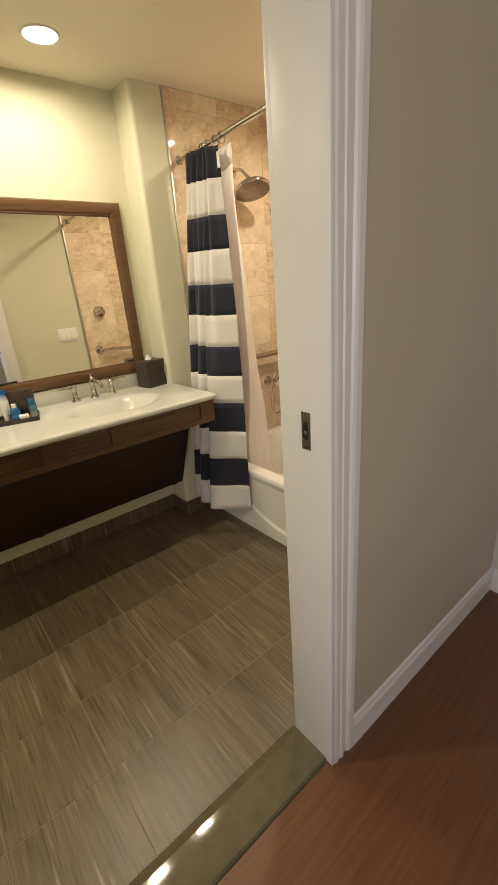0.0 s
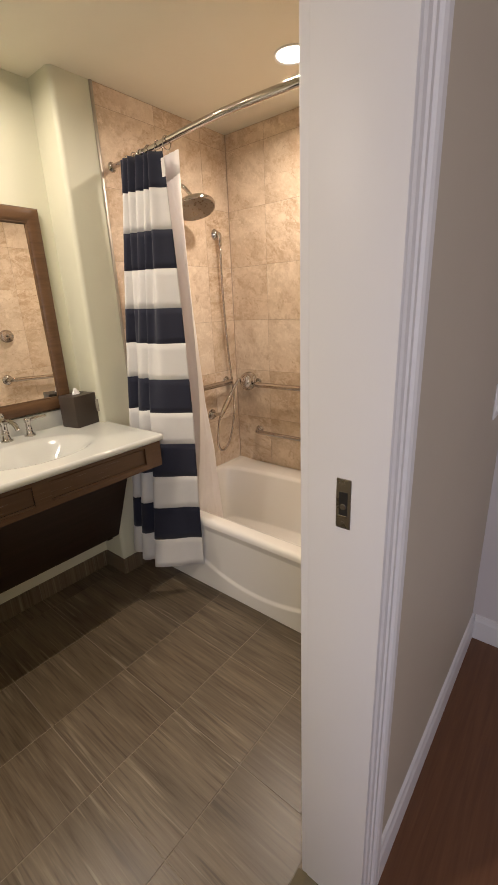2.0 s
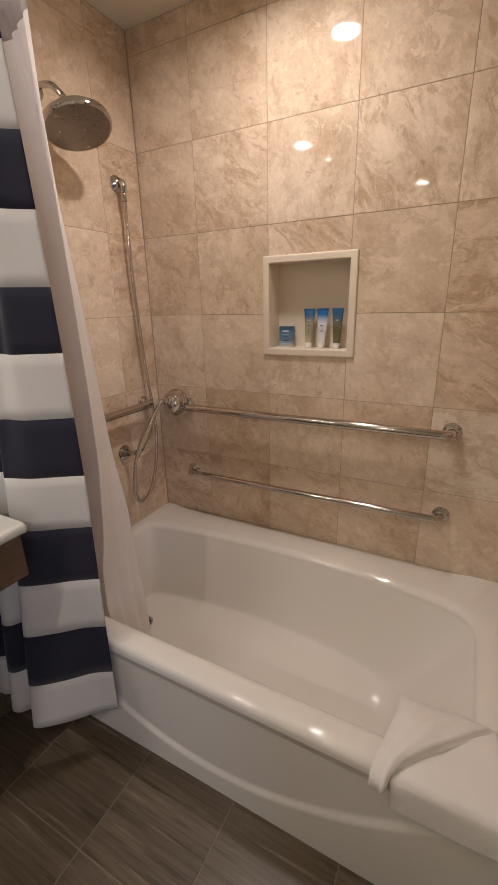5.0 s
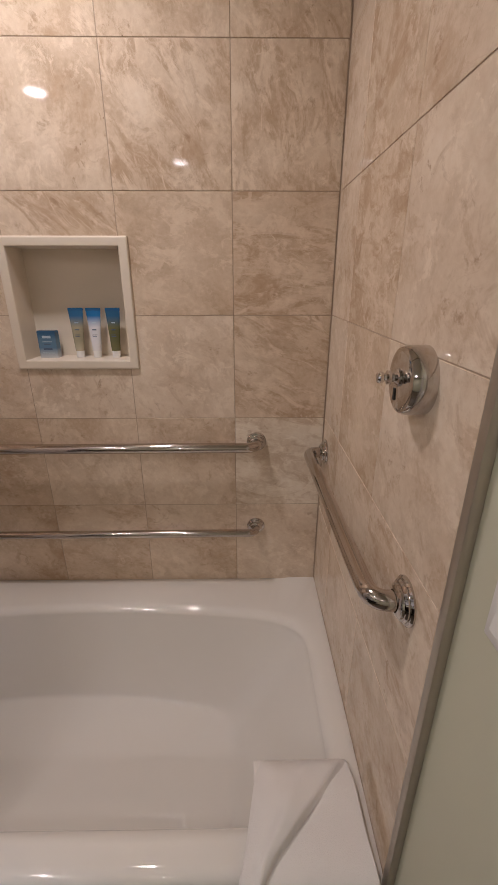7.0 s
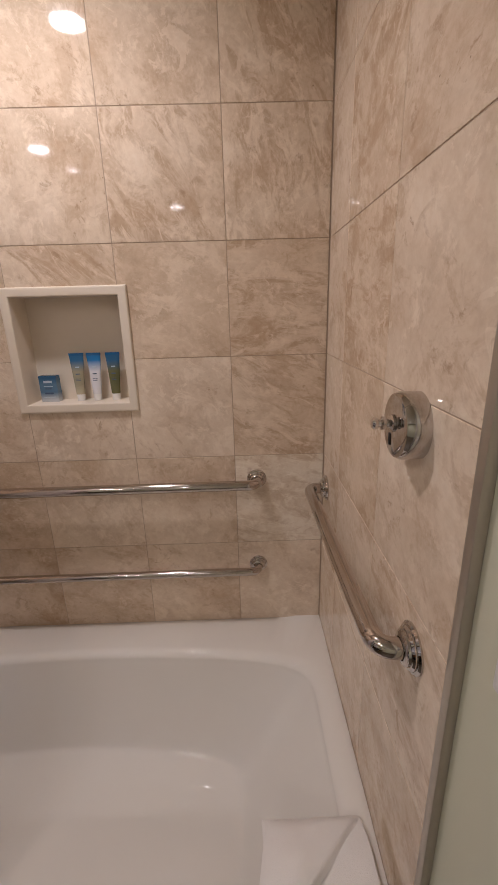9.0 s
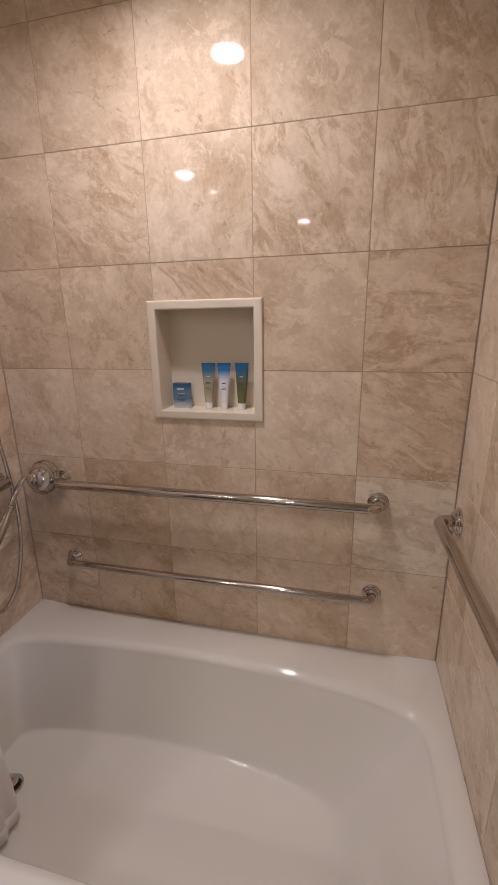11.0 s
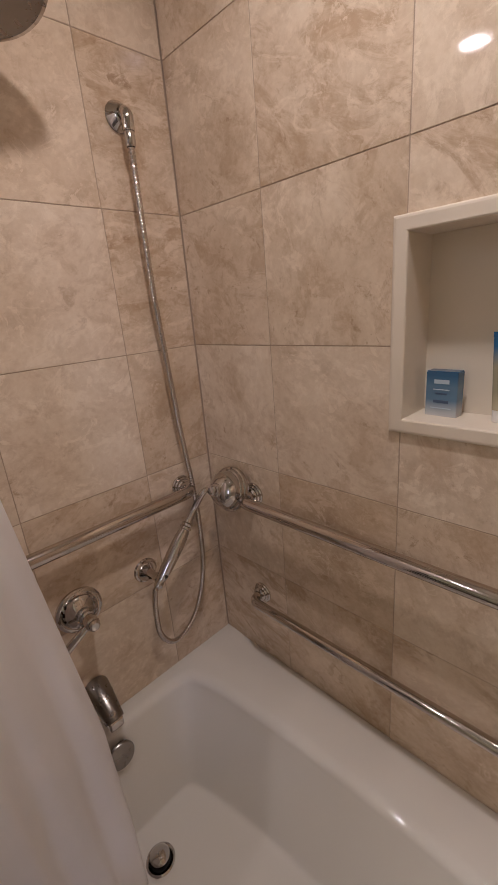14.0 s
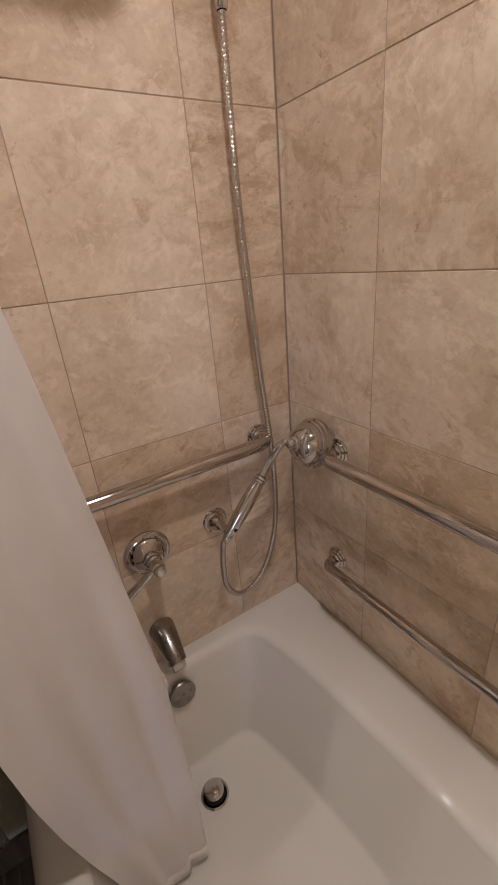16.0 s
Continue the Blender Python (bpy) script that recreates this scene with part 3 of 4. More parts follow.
# ---- shower niche ----
niche = thing("shower_niche", "cream framed recess in the tiled shower wall", "niche", kind="structure")
N0, N1, NZ0, NZ1, NX = 1.300, 1.601, 1.177, 1.480, 2.279
W = 0.026
rows = []
for x, grow in ((2.300, W), (NX + 0.006, W), (NX + 0.0025, W - 0.0008), (NX + 0.0007, W - 0.0028), (NX, W - 0.006), (NX, 0.003), (NX + 0.0009, 0.0009), (NX + 0.003, 0.0), (2.3005, 0.0)):
    rows.append([(x, N0 - grow, NZ0 - grow), (x, N1 + grow, NZ0 - grow), (x, N1 + grow, NZ1 + grow), (x, N0 - grow, NZ1 + grow)])
bm, _ = grid(rows, closed=True)
bmesh.ops.recalc_face_normals(bm, faces=bm.faces)
if sum(f.normal.x for f in bm.faces) > 0:
    bmesh.ops.reverse_faces(bm, faces=bm.faces)
part("frame", bm, NICHE, niche)
part("back", boxes(((2.372, 1.29, 1.165), (2.382, 1.612, 1.49))), NICHE, niche)
for lo, hi in (((2.300, 1.290, 1.167), (2.372, N0, 1.490)), ((2.300, N1, 1.167), (2.372, 1.611, 1.490))):
    part("side", boxes((lo, hi)), NICHE, niche)
part("shelf", boxes(((2.300, N0, 1.167), (2.372, N1, NZ0)), bevel=0.001), NICHE, niche)
part("lintel", boxes(((2.300, N0, NZ1), (2.372, N1, 1.490))), NICHE, niche)


def squeeze_tube(y, x, mat, label, lean, turn):
    """A tube standing on its cap: flat crimped end above, round below."""
    ob = thing("toiletry_tube", label, "tube", "toiletry tubes in the niche", at=(x, y, NZ0))
    ob.rotation_euler = (0, lean, turn)
    cap = lathe([(0, 0.0), (0.0105, 0.0), (0.0115, 0.001), (0.0118, 0.020), (0.011, 0.022), (0, 0.022)], segs=24)
    part("cap", cap, WHITE_PLASTIC, ob, "pale screw cap", 40)
    rows = []
    for k in range(13):
        t = k / 12
        a, b = 0.0128 + 0.0085 * t, max(0.0009, 0.0128 * (1 - t) ** 0.8)
        z = 0.020 + 0.120 * t
        rows.append([(b * math.cos(q), a * math.sin(q), z) for q in (2 * math.pi * i / 24 for i in range(24))])
    bm, vs = grid(rows, closed=True)
    bm.faces.new(reversed(vs[0]))
    bm.faces.new(vs[-1])
    part("body", bm, mat, ob, smooth=50)
    part("crimp", boxes(((-0.0012, -0.0214, 0.1355), (0.0012, 0.0214, 0.1435))), BLUE, ob, "flat blue crimped end")
    for z, w, h, m in ((0.100, 0.011, 0.0035, PALE_INK), (0.080, 0.012, 0.003, INK), (0.066, 0.014, 0.0015, INK), (0.061, 0.013, 0.0015, INK)):
        depth = 0.0128 * (1 - (z - 0.02) / 0.12) ** 0.8
        part("print", boxes(((-depth - 0.0008, -w / 2, z), (-depth + 0.002, w / 2, z + h))), m, ob)
    return ob


squeeze_tube(1.462, 2.338, TUBE_TAN, "clear tan toiletry tube with blue crimped end", 0.05, 0.10)
squeeze_tube(1.410, 2.336, TUBE_WHITE, "white toiletry tube with blue crimped end", 0.05, 0.06)
squeeze_tube(1.353, 2.336, TUBE_GREEN, "green toiletry tube with blue crimped end", 0.05, 0.02)
soap = thing("soap_box", "small blue and white soap carton in the niche", "carton", at=(2.340, 1.553, NZ0))
soap.rotation_euler = (0, 0, -0.06)
part("carton", boxes(((-0.012, -0.0275, 0.0), (0.012, 0.0275, 0.078)), bevel=0.0008), BOX_PRINT, soap)
part("tuck_flap", boxes(((-0.0118, -0.0265, 0.0782), (0.0112, 0.0268, 0.0798)), bevel=0.0005), BOX_PRINT, soap)
for z, w, h, m in ((0.058, 0.026, 0.007, PALE_INK), (0.047, 0.028, 0.0015, PALE_INK), (0.039, 0.020, 0.003, INK), (0.024, 0.026, 0.005, INK), (0.014, 0.036, 0.0015, PALE_INK)):
    part("print", boxes(((-0.0126, -w / 2, z), (-0.011, w / 2, z + h))), m, soap)

# ---- grab bars ----
FLANGE = [(0, 0), (0.040, 0.0), (0.040, 0.003), (0.037, 0.006), (0.034, 0.0065), (0.034, 0.009), (0.031, 0.012), (0.028, 0.0125), (0.027, 0.016), (0.023, 0.019), (0.018, 0.020)]


def grab_bar(a, b, out, radius, off, label, flange=0.80):
    """A wall bar from a to b, standing off the wall along out."""
    ob = thing("grab_bar", label, "grab bar", "grab bars round the tub")
    a, b, out = Vector(a), Vector(b), Vector(out)
    path = rounded_path([a + out * 0.012, a + out * off, b + out * off, b + out * 0.012], off * 0.62)
    part("bar", sweep(path, radius, 20), BRUSHED, ob, smooth=60)
    for p in (a, b):
        prof = [(r * flange, h) for r, h in FLANGE]
        part("flange", lathe(prof, p, out), CHROME, ob, "stepped chrome flange", 35)
    return ob


grab_bar((WALL_X, 2.005, 0.915), (WALL_X, 0.927, 0.918), (-1, 0, 0), 0.0158, 0.054, "upper polished steel grab bar on the long wall", 0.78)
grab_bar((WALL_X, 2.003, 0.602), (WALL_X, 0.927, 0.606), (-1, 0, 0), 0.0130, 0.047, "lower thinner steel grab bar above the tub rim", 0.75)
grab_bar((2.180, WALL_N, 0.932), (1.545, WALL_N, 0.932), (0, -1, 0), 0.0165, 0.054, "polished steel grab bar on the tap wall", 0.75)
grab_bar((2.235, WALL_S, 0.902), (1.566, WALL_S, 0.932), (0, 1, 0), 0.0165, 0.055, "steel grab bar on the foot end wall", 0.98)

# ---- taps of the tub ----
tap = thing("tub_valve", "round chrome mixer valve with lever handle", "valve")
V = Vector((1.845, WALL_N, 0.735))
part("escutcheon", lathe([(1.16 * q, h) for q, h in ((0, 0), (0.047, 0), (0.049, 0.004), (0.048, 0.008), (0.043, 0.011), (0.041, 0.0112), (0.040, 0.013), (0.037, 0.020), (0.030, 0.027), (0.021, 0.031), (0.018, 0.033), (0, 0.033))], V, (0, -1, 0)), CHROME, tap, smooth=35)
hub = part("hub", lathe([(0.019, 0.034), (0.0205, 0.038), (0.0205, 0.042), (0.017, 0.044), (0.017, 0.047), (0.0185, 0.049), (0.0185, 0.053), (0.0145, 0.056), (0.0145, 0.059), (0.016, 0.061), (0.016, 0.079), (0.012, 0.081), (0.0125, 0.085), (0.0125, 0.090), (0.009, 0.093), (0, 0.0935)], V, (0, -1, 0)), CHROME, tap, smooth=35)
L0 = V + Vector((0, -0.068, 0))
LEVER = Vector((-0.080, 0.006, -0.052))
part("lever", lathe([(0.006, 0.008), (0.0078, 0.016), (0.0088, 0.030), (0.0098, 0.070), (0.0102, 0.090), (0.0098, 0.0935), (0.0085, 0.095), (0, 0.0955)], L0, LEVER.normalized(), 24), CHROME, hub, smooth=40)

spout = thing("tub_spout", "satin nickel tub spout below the valve", "spout")
S = Vector((1.838, WALL_N, 0.492))
rows = []
for k in range(15):
    t = k / 14
    c = S + Vector((0, -0.003 - 0.088 * t, -0.030 * t * t - 0.006 * t))
    w, h = 0.0335 - 0.010 * t, 0.0335 - 0.0135 * t
    tilt = 0.75 * t
    rows.append([c + Vector((w * math.cos(q), -math.sin(tilt) * h * math.sin(q), math.cos(tilt) * h * math.sin(q))) for q in (2 * math.pi * i / 28 for i in range(28))])
bm, vs = grid(rows, closed=True)
bm.faces.new(vs[-1])
bm.faces.new(reversed(vs[0]))
bmesh.ops.recalc_face_normals(bm, faces=bm.faces)
part("body", bm, SATIN, spout, smooth=45)
part("lip", boxes(((S.x - 0.019, S.y - 0.101, S.z - 0.058), (S.x + 0.019, S.y - 0.080, S.z - 0.030)), bevel=0.006), CHROME, spout, "bright chrome lip", 60)

# ---- hand shower ----
holder = thing("shower_holder", "chrome wall bracket for the hand shower", "bracket")
H = Vector((2.030, WALL_N, 0.742))
part("rosette", lathe([(1.13 * q, h) for q, h in ((0, 0), (0.029, 0), (0.030, 0.003), (0.028, 0.007), (0.024, 0.009), (0.022, 0.016), (0.014, 0.026), (0.011, 0.034))], H, (0, -1, 0)), CHROME, holder, smooth=35)
part("arm", lathe([(0.012, 0.03), (0.009, 0.04), (0.009, 0.062), (0.013, 0.066), (0.013, 0.080), (0.009, 0.086), (0, 0.087)], H, (-0.03, -1, 0.12)), CHROME, holder, smooth=35)
hand = thing("hand_shower", "chrome hand shower resting in its bracket", "hand shower")
base, neck, tip, head = Vector((2.010, 2.092, 0.742)), Vector((2.132, 2.092, 0.879)), Vector((2.186, 2.068, 0.951)), Vector((2.247, 2.058, 0.930))
way = (neck - base).normalized()
part("handle", lathe([(1.10 * q, h) for q, h in ((0, 0), (0.009, 0.0), (0.0100, 0.004), (0.0100, 0.014), (0.0092, 0.016), (0.0118, 0.026), (0.0140, 0.050), (0.0158, 0.085), (0.0160, 0.110), (0.0150, 0.135), (0.0125, 0.152), (0.0118, 0.156), (0.0140, 0.158), (0.0142, 0.163), (0.0115, 0.165), (0.0130, 0.167), (0.0132, 0.172), (0.0100, 0.175), (0.0085, 0.186))], base, way), CHROME, hand, smooth=40)
part("neck", sweep(spline([neck - way * 0.01, neck + Vector((0.022, -0.003, 0.030)), tip + Vector((-0.016, 0.004, -0.006)), tip], 8), lambda t: 0.0092 - 0.0016 * t, 14), CHROME, hand, smooth=60)
HEAD_WAY = (0.93, 0.04, -0.30)
part("rose", lathe([(1.10 * q, 1.05 * h) for q, h in ((0, -0.066), (0.0095, -0.066), (0.0120, -0.063), (0.0120, -0.059), (0.0095, -0.056), (0.0150, -0.053), (0.0165, -0.049), (0.0165, -0.046), (0.026, -0.042), (0.035, -0.035), (0.042, -0.025), (0.0455, -0.013), (0.0455, -0.010), (0.0490, -0.009), (0.0505, -0.004), (0.0505, -0.001), (0.0540, 0.000), (0.0555, 0.005), (0.0545, 0.011), (0.050, 0.013), (0, 0.014))], head, HEAD_WAY, 44), CHROME, hand, smooth=32)
slot_at = base + way * 0.034
# black block set into the handle as the shade of a slot
part("slot", boxes((slot_at + Vector((-0.0045, -0.0140, -0.005)), slot_at + Vector((0.0045, -0.0085, 0.005))), bevel=0.001), RECESS_SHADE, hand)
hose = thing("shower_hose", "ribbed metal shower hose hanging in a loop", "hose")
O = Vector((2.156, WALL_N, 1.786))
path = spline([O + Vector((-0.002, -0.038, -0.050)), (2.155, 2.148, 1.60), (2.160, 2.152, 1.45), (2.170, 2.153, 1.28), (2.180, 2.150, 1.10), (2.190, 2.142, 0.94), (2.188, 2.132, 0.80),
               (2.1897, 2.15, 0.6568), (2.1553, 2.156, 0.547), (2.1062, 2.156, 0.4979), (2.0564, 2.15, 0.5021), (2.018, 2.136, 0.5641), (2.0036, 2.112, 0.6588), base - way * 0.012, base], 60)
path = even_steps(path, 0.0018)
part("ribbed_tube", sweep(path, lambda t: 0.0069 + 0.0008 * math.sin(t * (len(path) - 1) * 1.5708 + 0.4), 10), BRUSHED, hose, smooth=60)
outlet = thing("hose_outlet", "chrome wall elbow that feeds the shower hose", "wall elbow")
part("rosette", lathe([(0, 0), (0.029, 0), (0.030, 0.003), (0.028, 0.007), (0.024, 0.010), (0.020, 0.018), (0.014, 0.022)], O, (0, -1, 0)), CHROME, outlet, smooth=35)
part("elbow", sweep(rounded_path([O + Vector((0, -0.016, 0)), O + Vector((-0.001, -0.038, 0)), O + Vector((-0.002, -0.038, -0.036))], 0.015), 0.0125, 16), CHROME, outlet, smooth=60)
part("collar", lathe([(0.0085, 0), (0.011, 0.002), (0.011, 0.026), (0.009, 0.030)], O + Vector((-0.002, -0.038, -0.064)), (0, 0, 1)), CHROME, outlet, smooth=40)

# ---- shower head ----
shower = thing("rain_shower", "large round chrome rain shower on a wall arm", "shower")
C, FACE = Vector((1.872, 2.045, 1.866)), Vector((-0.10, -0.34, -0.94)).normalized()
part("bell", lathe([(0.012, -0.058), (0.016, -0.054), (0.018, -0.046), (0.014, -0.042), (0.022, -0.036), (0.045, -0.030), (0.075, -0.024), (0.090, -0.016), (0.094, -0.012), (0.096, -0.006), (0.102, -0.005), (0.104, 0.002), (0.102, 0.010), (0.096, 0.012)], C, FACE, 56), CHROME, shower, smooth=30)
part("face_plate", lathe([(0.097, 0.0115), (0.060, 0.0135), (0.03, 0.014), (0, 0.0142)], C, FACE, 56), SATIN, shower, "dull nickel spray face", 30)
JOINT = C - FACE * 0.056
part("arm", sweep(spline([(1.850, WALL_N + 0.002, 1.975), (1.851, 2.150, 1.980), (1.855, 2.105, 1.968), JOINT], 8), 0.0095, 16), CHROME, shower, smooth=60)
part("rosette", lathe([(0.030, 0), (0.029, 0.005), (0.018, 0.009), (0.010, 0.012)], (1.850, WALL_N, 1.975), (0, -1, 0)), CHROME, shower, smooth=35)

# ---- diverter on the foot end wall ----
div = thing("shower_diverter", "chrome drum valve with small knob on the tiles", "valve")
D = Vector((1.626, WALL_S, 1.267))
part("drum", lathe([(0, 0), (0.0485, 0), (0.0485, 0.027), (0.0455, 0.033), (0.039, 0.035), (0, 0.036)], D, (0, 1, 0), 48), CHROME, div, smooth=32)
# black block on the drum face as the shade of a slit
part("slot", boxes(((D.x + 0.006, D.y + 0.0342, D.z - 0.031), (D.x + 0.013, D.y + 0.0368, D.z - 0.013)), bevel=0.001), RECESS_SHADE, div)
part("knob", lathe([(0.0125, 0.036), (0.0125, 0.039), (0.009, 0.041), (0.0065, 0.043), (0.006, 0.046), (0.0098, 0.048), (0.0098, 0.052), (0.006, 0.054), (0.0058, 0.057), (0.008, 0.0585), (0.0085, 0.063), (0.006, 0.066), (0, 0.067)], D + Vector((0.0, 0, 0.004)), (0.0, 1, 0), 20), CHROME, div, smooth=32)

# ---- switch plates ----
def switch_plate(at, out, gangs, label):
    """A rocker plate with its face along out (+y or -y)."""
    ob = thing("light_switch", label, "light switch", at=at)
    ob.rotation_euler = (0, 0, 0 if out > 0 else math.pi)
    w = 0.070 + 0.046 * (gangs - 1)
    part("plate", boxes(((-w / 2, 0, -0.057), (w / 2, 0.006, 0.057)), bevel=0.003), PLATE, ob, smooth=40)
    for g in range(gangs):
        x = (g - (gangs - 1) / 2) * 0.046
        part("rocker_frame", boxes(((x - 0.0172, 0.0050, -0.0345), (x + 0.0172, 0.0066, 0.0345))), PLATE, ob)
        bm = extruded([(0.006, -0.033), (0.0150, -0.033), (0.0075, 0.033), (0.006, 0.033)], x - 0.0155, x + 0.0155, axis=0)
        part("rocker", bm, PLATE, ob)
        for z in (-0.046, 0.046):
            part("screw", lathe([(0.003, 0.0055), (0.0028, 0.0068), (0, 0.007)], (x, 0, z), (0, 1, 0), 10), PLATE, ob)
    return ob


switch_plate((1.317, PAINT_S, 1.100), 1, 3, "white three gang rocker switch beside the tiles")
switch_plate((1.69, HALL_Y, 1.065), -1, 1, "white rocker switch on the hall wall")

socket = thing("outlet_cover", "small grey beige outlet cover on the painted pier", "outlet cover")
part("plate", boxes(((COLUMN_X - 0.006, 2.203, 0.925), (COLUMN_X - 0.0003, 2.238, 0.985)), bevel=0.0015), OUTLET, socket, smooth=40)
part("insert", boxes(((COLUMN_X - 0.0075, 2.212, 0.940), (COLUMN_X - 0.0058, 2.229, 0.970)), bevel=0.0005), OUTLET, socket)

# ---- ceiling lamps ----
for k, (lx, ly) in enumerate(LAMPS):
    ob = thing("downlight", "white recessed ceiling downlight, switched on", "ceiling light", "ceiling downlights", at=(lx, ly, CEIL))
    if k == 2:
        ob.scale = (0.84, 0.84, 1.0)      # the one over the counter is a size smaller
    part("trim_ring", lathe([(0.071, 0), (0.0705, -0.004), (0.068, -0.006), (0.063, -0.0045), (0.060, -0.0012)], segs=40), TRIM_PAINT, ob, smooth=40)
    part("lens", lathe([(0.0615, -0.002), (0.04, -0.003), (0, -0.0035)], segs=40), LENS, ob, "glowing frosted lens", 40)

# ---- shower rod, curtain, liner ----
rod = thing("curtain_rod", "bowed chrome shower curtain rod with end sleeve", "curtain rod")
ROD = spline([(1.505, WALL_N, 2.0), (1.500, 2.03, 2.0), (1.488, 1.87, 2.0), (1.466, 1.66, 2.0), (1.452, 1.45, 2.0), (1.460, 1.22, 2.0), (1.480, 1.00, 2.0), (1.505, 0.80, 2.0), (1.515, WALL_S, 2.0)], 8)
part("tube", sweep(ROD[12:], 0.0130, 16), BRUSHED, rod, smooth=60)
part("sleeve", sweep(ROD[:14], 0.0105, 16), BRUSHED, rod, smooth=60)
part("end_cap", lathe([(0.021, 0), (0.021, 0.004), (0.017, 0.008), (0.013, 0.014)], (1.505, WALL_N, 2.0), (0, -1, 0)), CHROME, rod, smooth=35)
part("end_cap", lathe([(0.021, 0), (0.021, 0.004), (0.017, 0.008), (0.013, 0.014)], (1.515, WALL_S, 2.0), (0, 1, 0)), CHROME, rod, smooth=35)
part("joint_collar", sweep(ROD[11:14], 0.0155, 16), CHROME, rod, smooth=60)

CUR_TOP = [(1.466, 1.796), (1.452, 1.820), (1.442, 1.846), (1.478, 1.862), (1.444, 1.885), (1.482, 1.905), (1.446, 1.935), (1.484, 1.955), (1.448, 1.980), (1.484, 2.000), (1.450, 2.025), (1.480, 2.045), (1.470, 2.066)]
CUR_LOW = [(1.453, 1.742), (1.410, 1.790), (1.345, 1.850), (1.292, 1.925), (1.318, 1.952), (1.345, 1.975), (1.306, 2.010), (1.290, 2.045), (1.338, 2.062), (1.345, 2.088), (1.312, 2.120), (1.325, 2.158), (1.385, 2.150)]
STRIPES = [1.966, 1.842, 1.692, 1.545, 1.388, 1.241, 1.084, 0.932, 0.785, 0.622, 0.460, 0.292, 0.138]


def hanging(levels, plan, per=8):
    return [[Vector((x, y, z)) for x, y, _ in spline([(*p, 0) for p in plan(z)], per)] for z in levels]


def curtain_plan(z):
    t = (1.985 - z) / 1.847
    s = t ** 0.9
    return [(a[0] + (b[0] - a[0]) * s + 0.006 * math.sin(5 * t + i * 2.1), a[1] + (b[1] - a[1]) * min(1, 1.6 * s if i == 0 else s)) for i, (a, b) in enumerate(zip(CUR_TOP, CUR_LOW))]


levels, band = [], []
for k, (a, b) in enumerate(zip(STRIPES, STRIPES[1:])):
    for j in range(5):
        levels.append(a + (b - a) * j / 5)
        band.append(k)
levels.append(STRIPES[-1])
rows = hanging(levels, curtain_plan)
for row in rows:
    for i, p in enumerate(row):  # the gathered end hangs a little higher than the free edge
        p.z += 0.030 * (i / (len(row) - 1)) * math.exp(-(1.966 - p.z) / 0.40)
curtain = thing("shower_curtain", "navy and white striped shower curtain, drawn aside", "shower curtain")
for k in range(len(STRIPES) - 1):
    bm, _ = grid(rows[5 * k : 5 * k + 6])
    navy = k % 2 == 0
    piece = part("navy_band" if navy else "white_band", bm, CLOTH_NAVY if navy else CLOTH_WHITE, curtain, "navy cloth band" if navy else "white cloth band", 180)
    mod = piece.modifiers.new("thickness", "SOLIDIFY")
    mod.thickness, mod.offset = 0.0016, 0
# white hook tab at the free edge
part("hem_tab", boxes(((1.458, 1.780, 1.878), (1.4605, 1.800, 1.942)), bevel=0.0008), CLOTH_WHITE, curtain, "white hook tab")
for i, y in enumerate((1.775, 1.835, 1.90, 1.955, 2.005, 2.055)):
    x = min(ROD, key=lambda p: abs(p.y - y)).x
    loop = [(x + 0.019 * math.cos(a), y + 0.006 * math.sin(a * 0.5), 1.993 + 0.024 * math.sin(a)) for a in (2 * math.pi * k / 20 for k in range(21))]
    tagged(new("curtain_ring", finish(sweep(loop, 0.0022, 8), "curtain_ring", CHROME, 60)), "chrome curtain ring on the rod", "curtain ring", "curtain rings")


def between(z, stops):
    zs = [s[0] for s in stops]
    return float(np.interp(z, zs, [s[1] for s in stops]))


def liner_plan(z):
    ex = between(z, [(0.09, 1.620), (0.386, 1.562), (0.55, 1.546), (0.93, 1.536), (1.12, 1.525), (1.31, 1.510), (1.75, 1.494), (1.96, 1.494)])
    ey = between(z, [(0.12, 1.870), (0.386, 1.860), (0.55, 1.835), (0.705, 1.800), (0.93, 1.772), (1.12, 1.758), (1.31, 1.745), (1.75, 1.738), (1.96, 1.735)])
    bx = between(z, [(0.09, 1.758), (0.20, 1.764), (0.40, 1.770), (0.65, 1.766), (0.90, 1.740), (1.30, 1.694), (1.60, 1.645), (1.75, 1.600), (1.96, 1.505)])
    by = between(z, [(0.12, 1.885), (0.20, 1.890), (0.40, 1.912), (0.65, 1.926), (0.90, 1.945), (1.30, 1.930), (1.60, 1.912), (1.96, 1.840)])
    cx = between(z, [(0.12, 1.640), (0.70, 1.585), (1.96, 1.490)])
    out = []
    for i in range(17):
        t = i / 16
        if t < 0.5:
            s = t / 0.5
            x, y = ex + (bx - ex) * s, ey + (by - ey) * s
        else:
            s = (t - 0.5) / 0.5
            x, y = bx + (cx - bx) * s ** 1.2, by + (2.075 - by) * s ** 0.8
        fold = (0.0055 + 0.002 * math.sin(3 * z)) * math.sin(2.3 * i + 0.8 * math.sin(2 * z)) * (0.3 if i == 0 else 1)
        out.append((x - 0.5 * fold, y + 0.8 * fold))
    return out


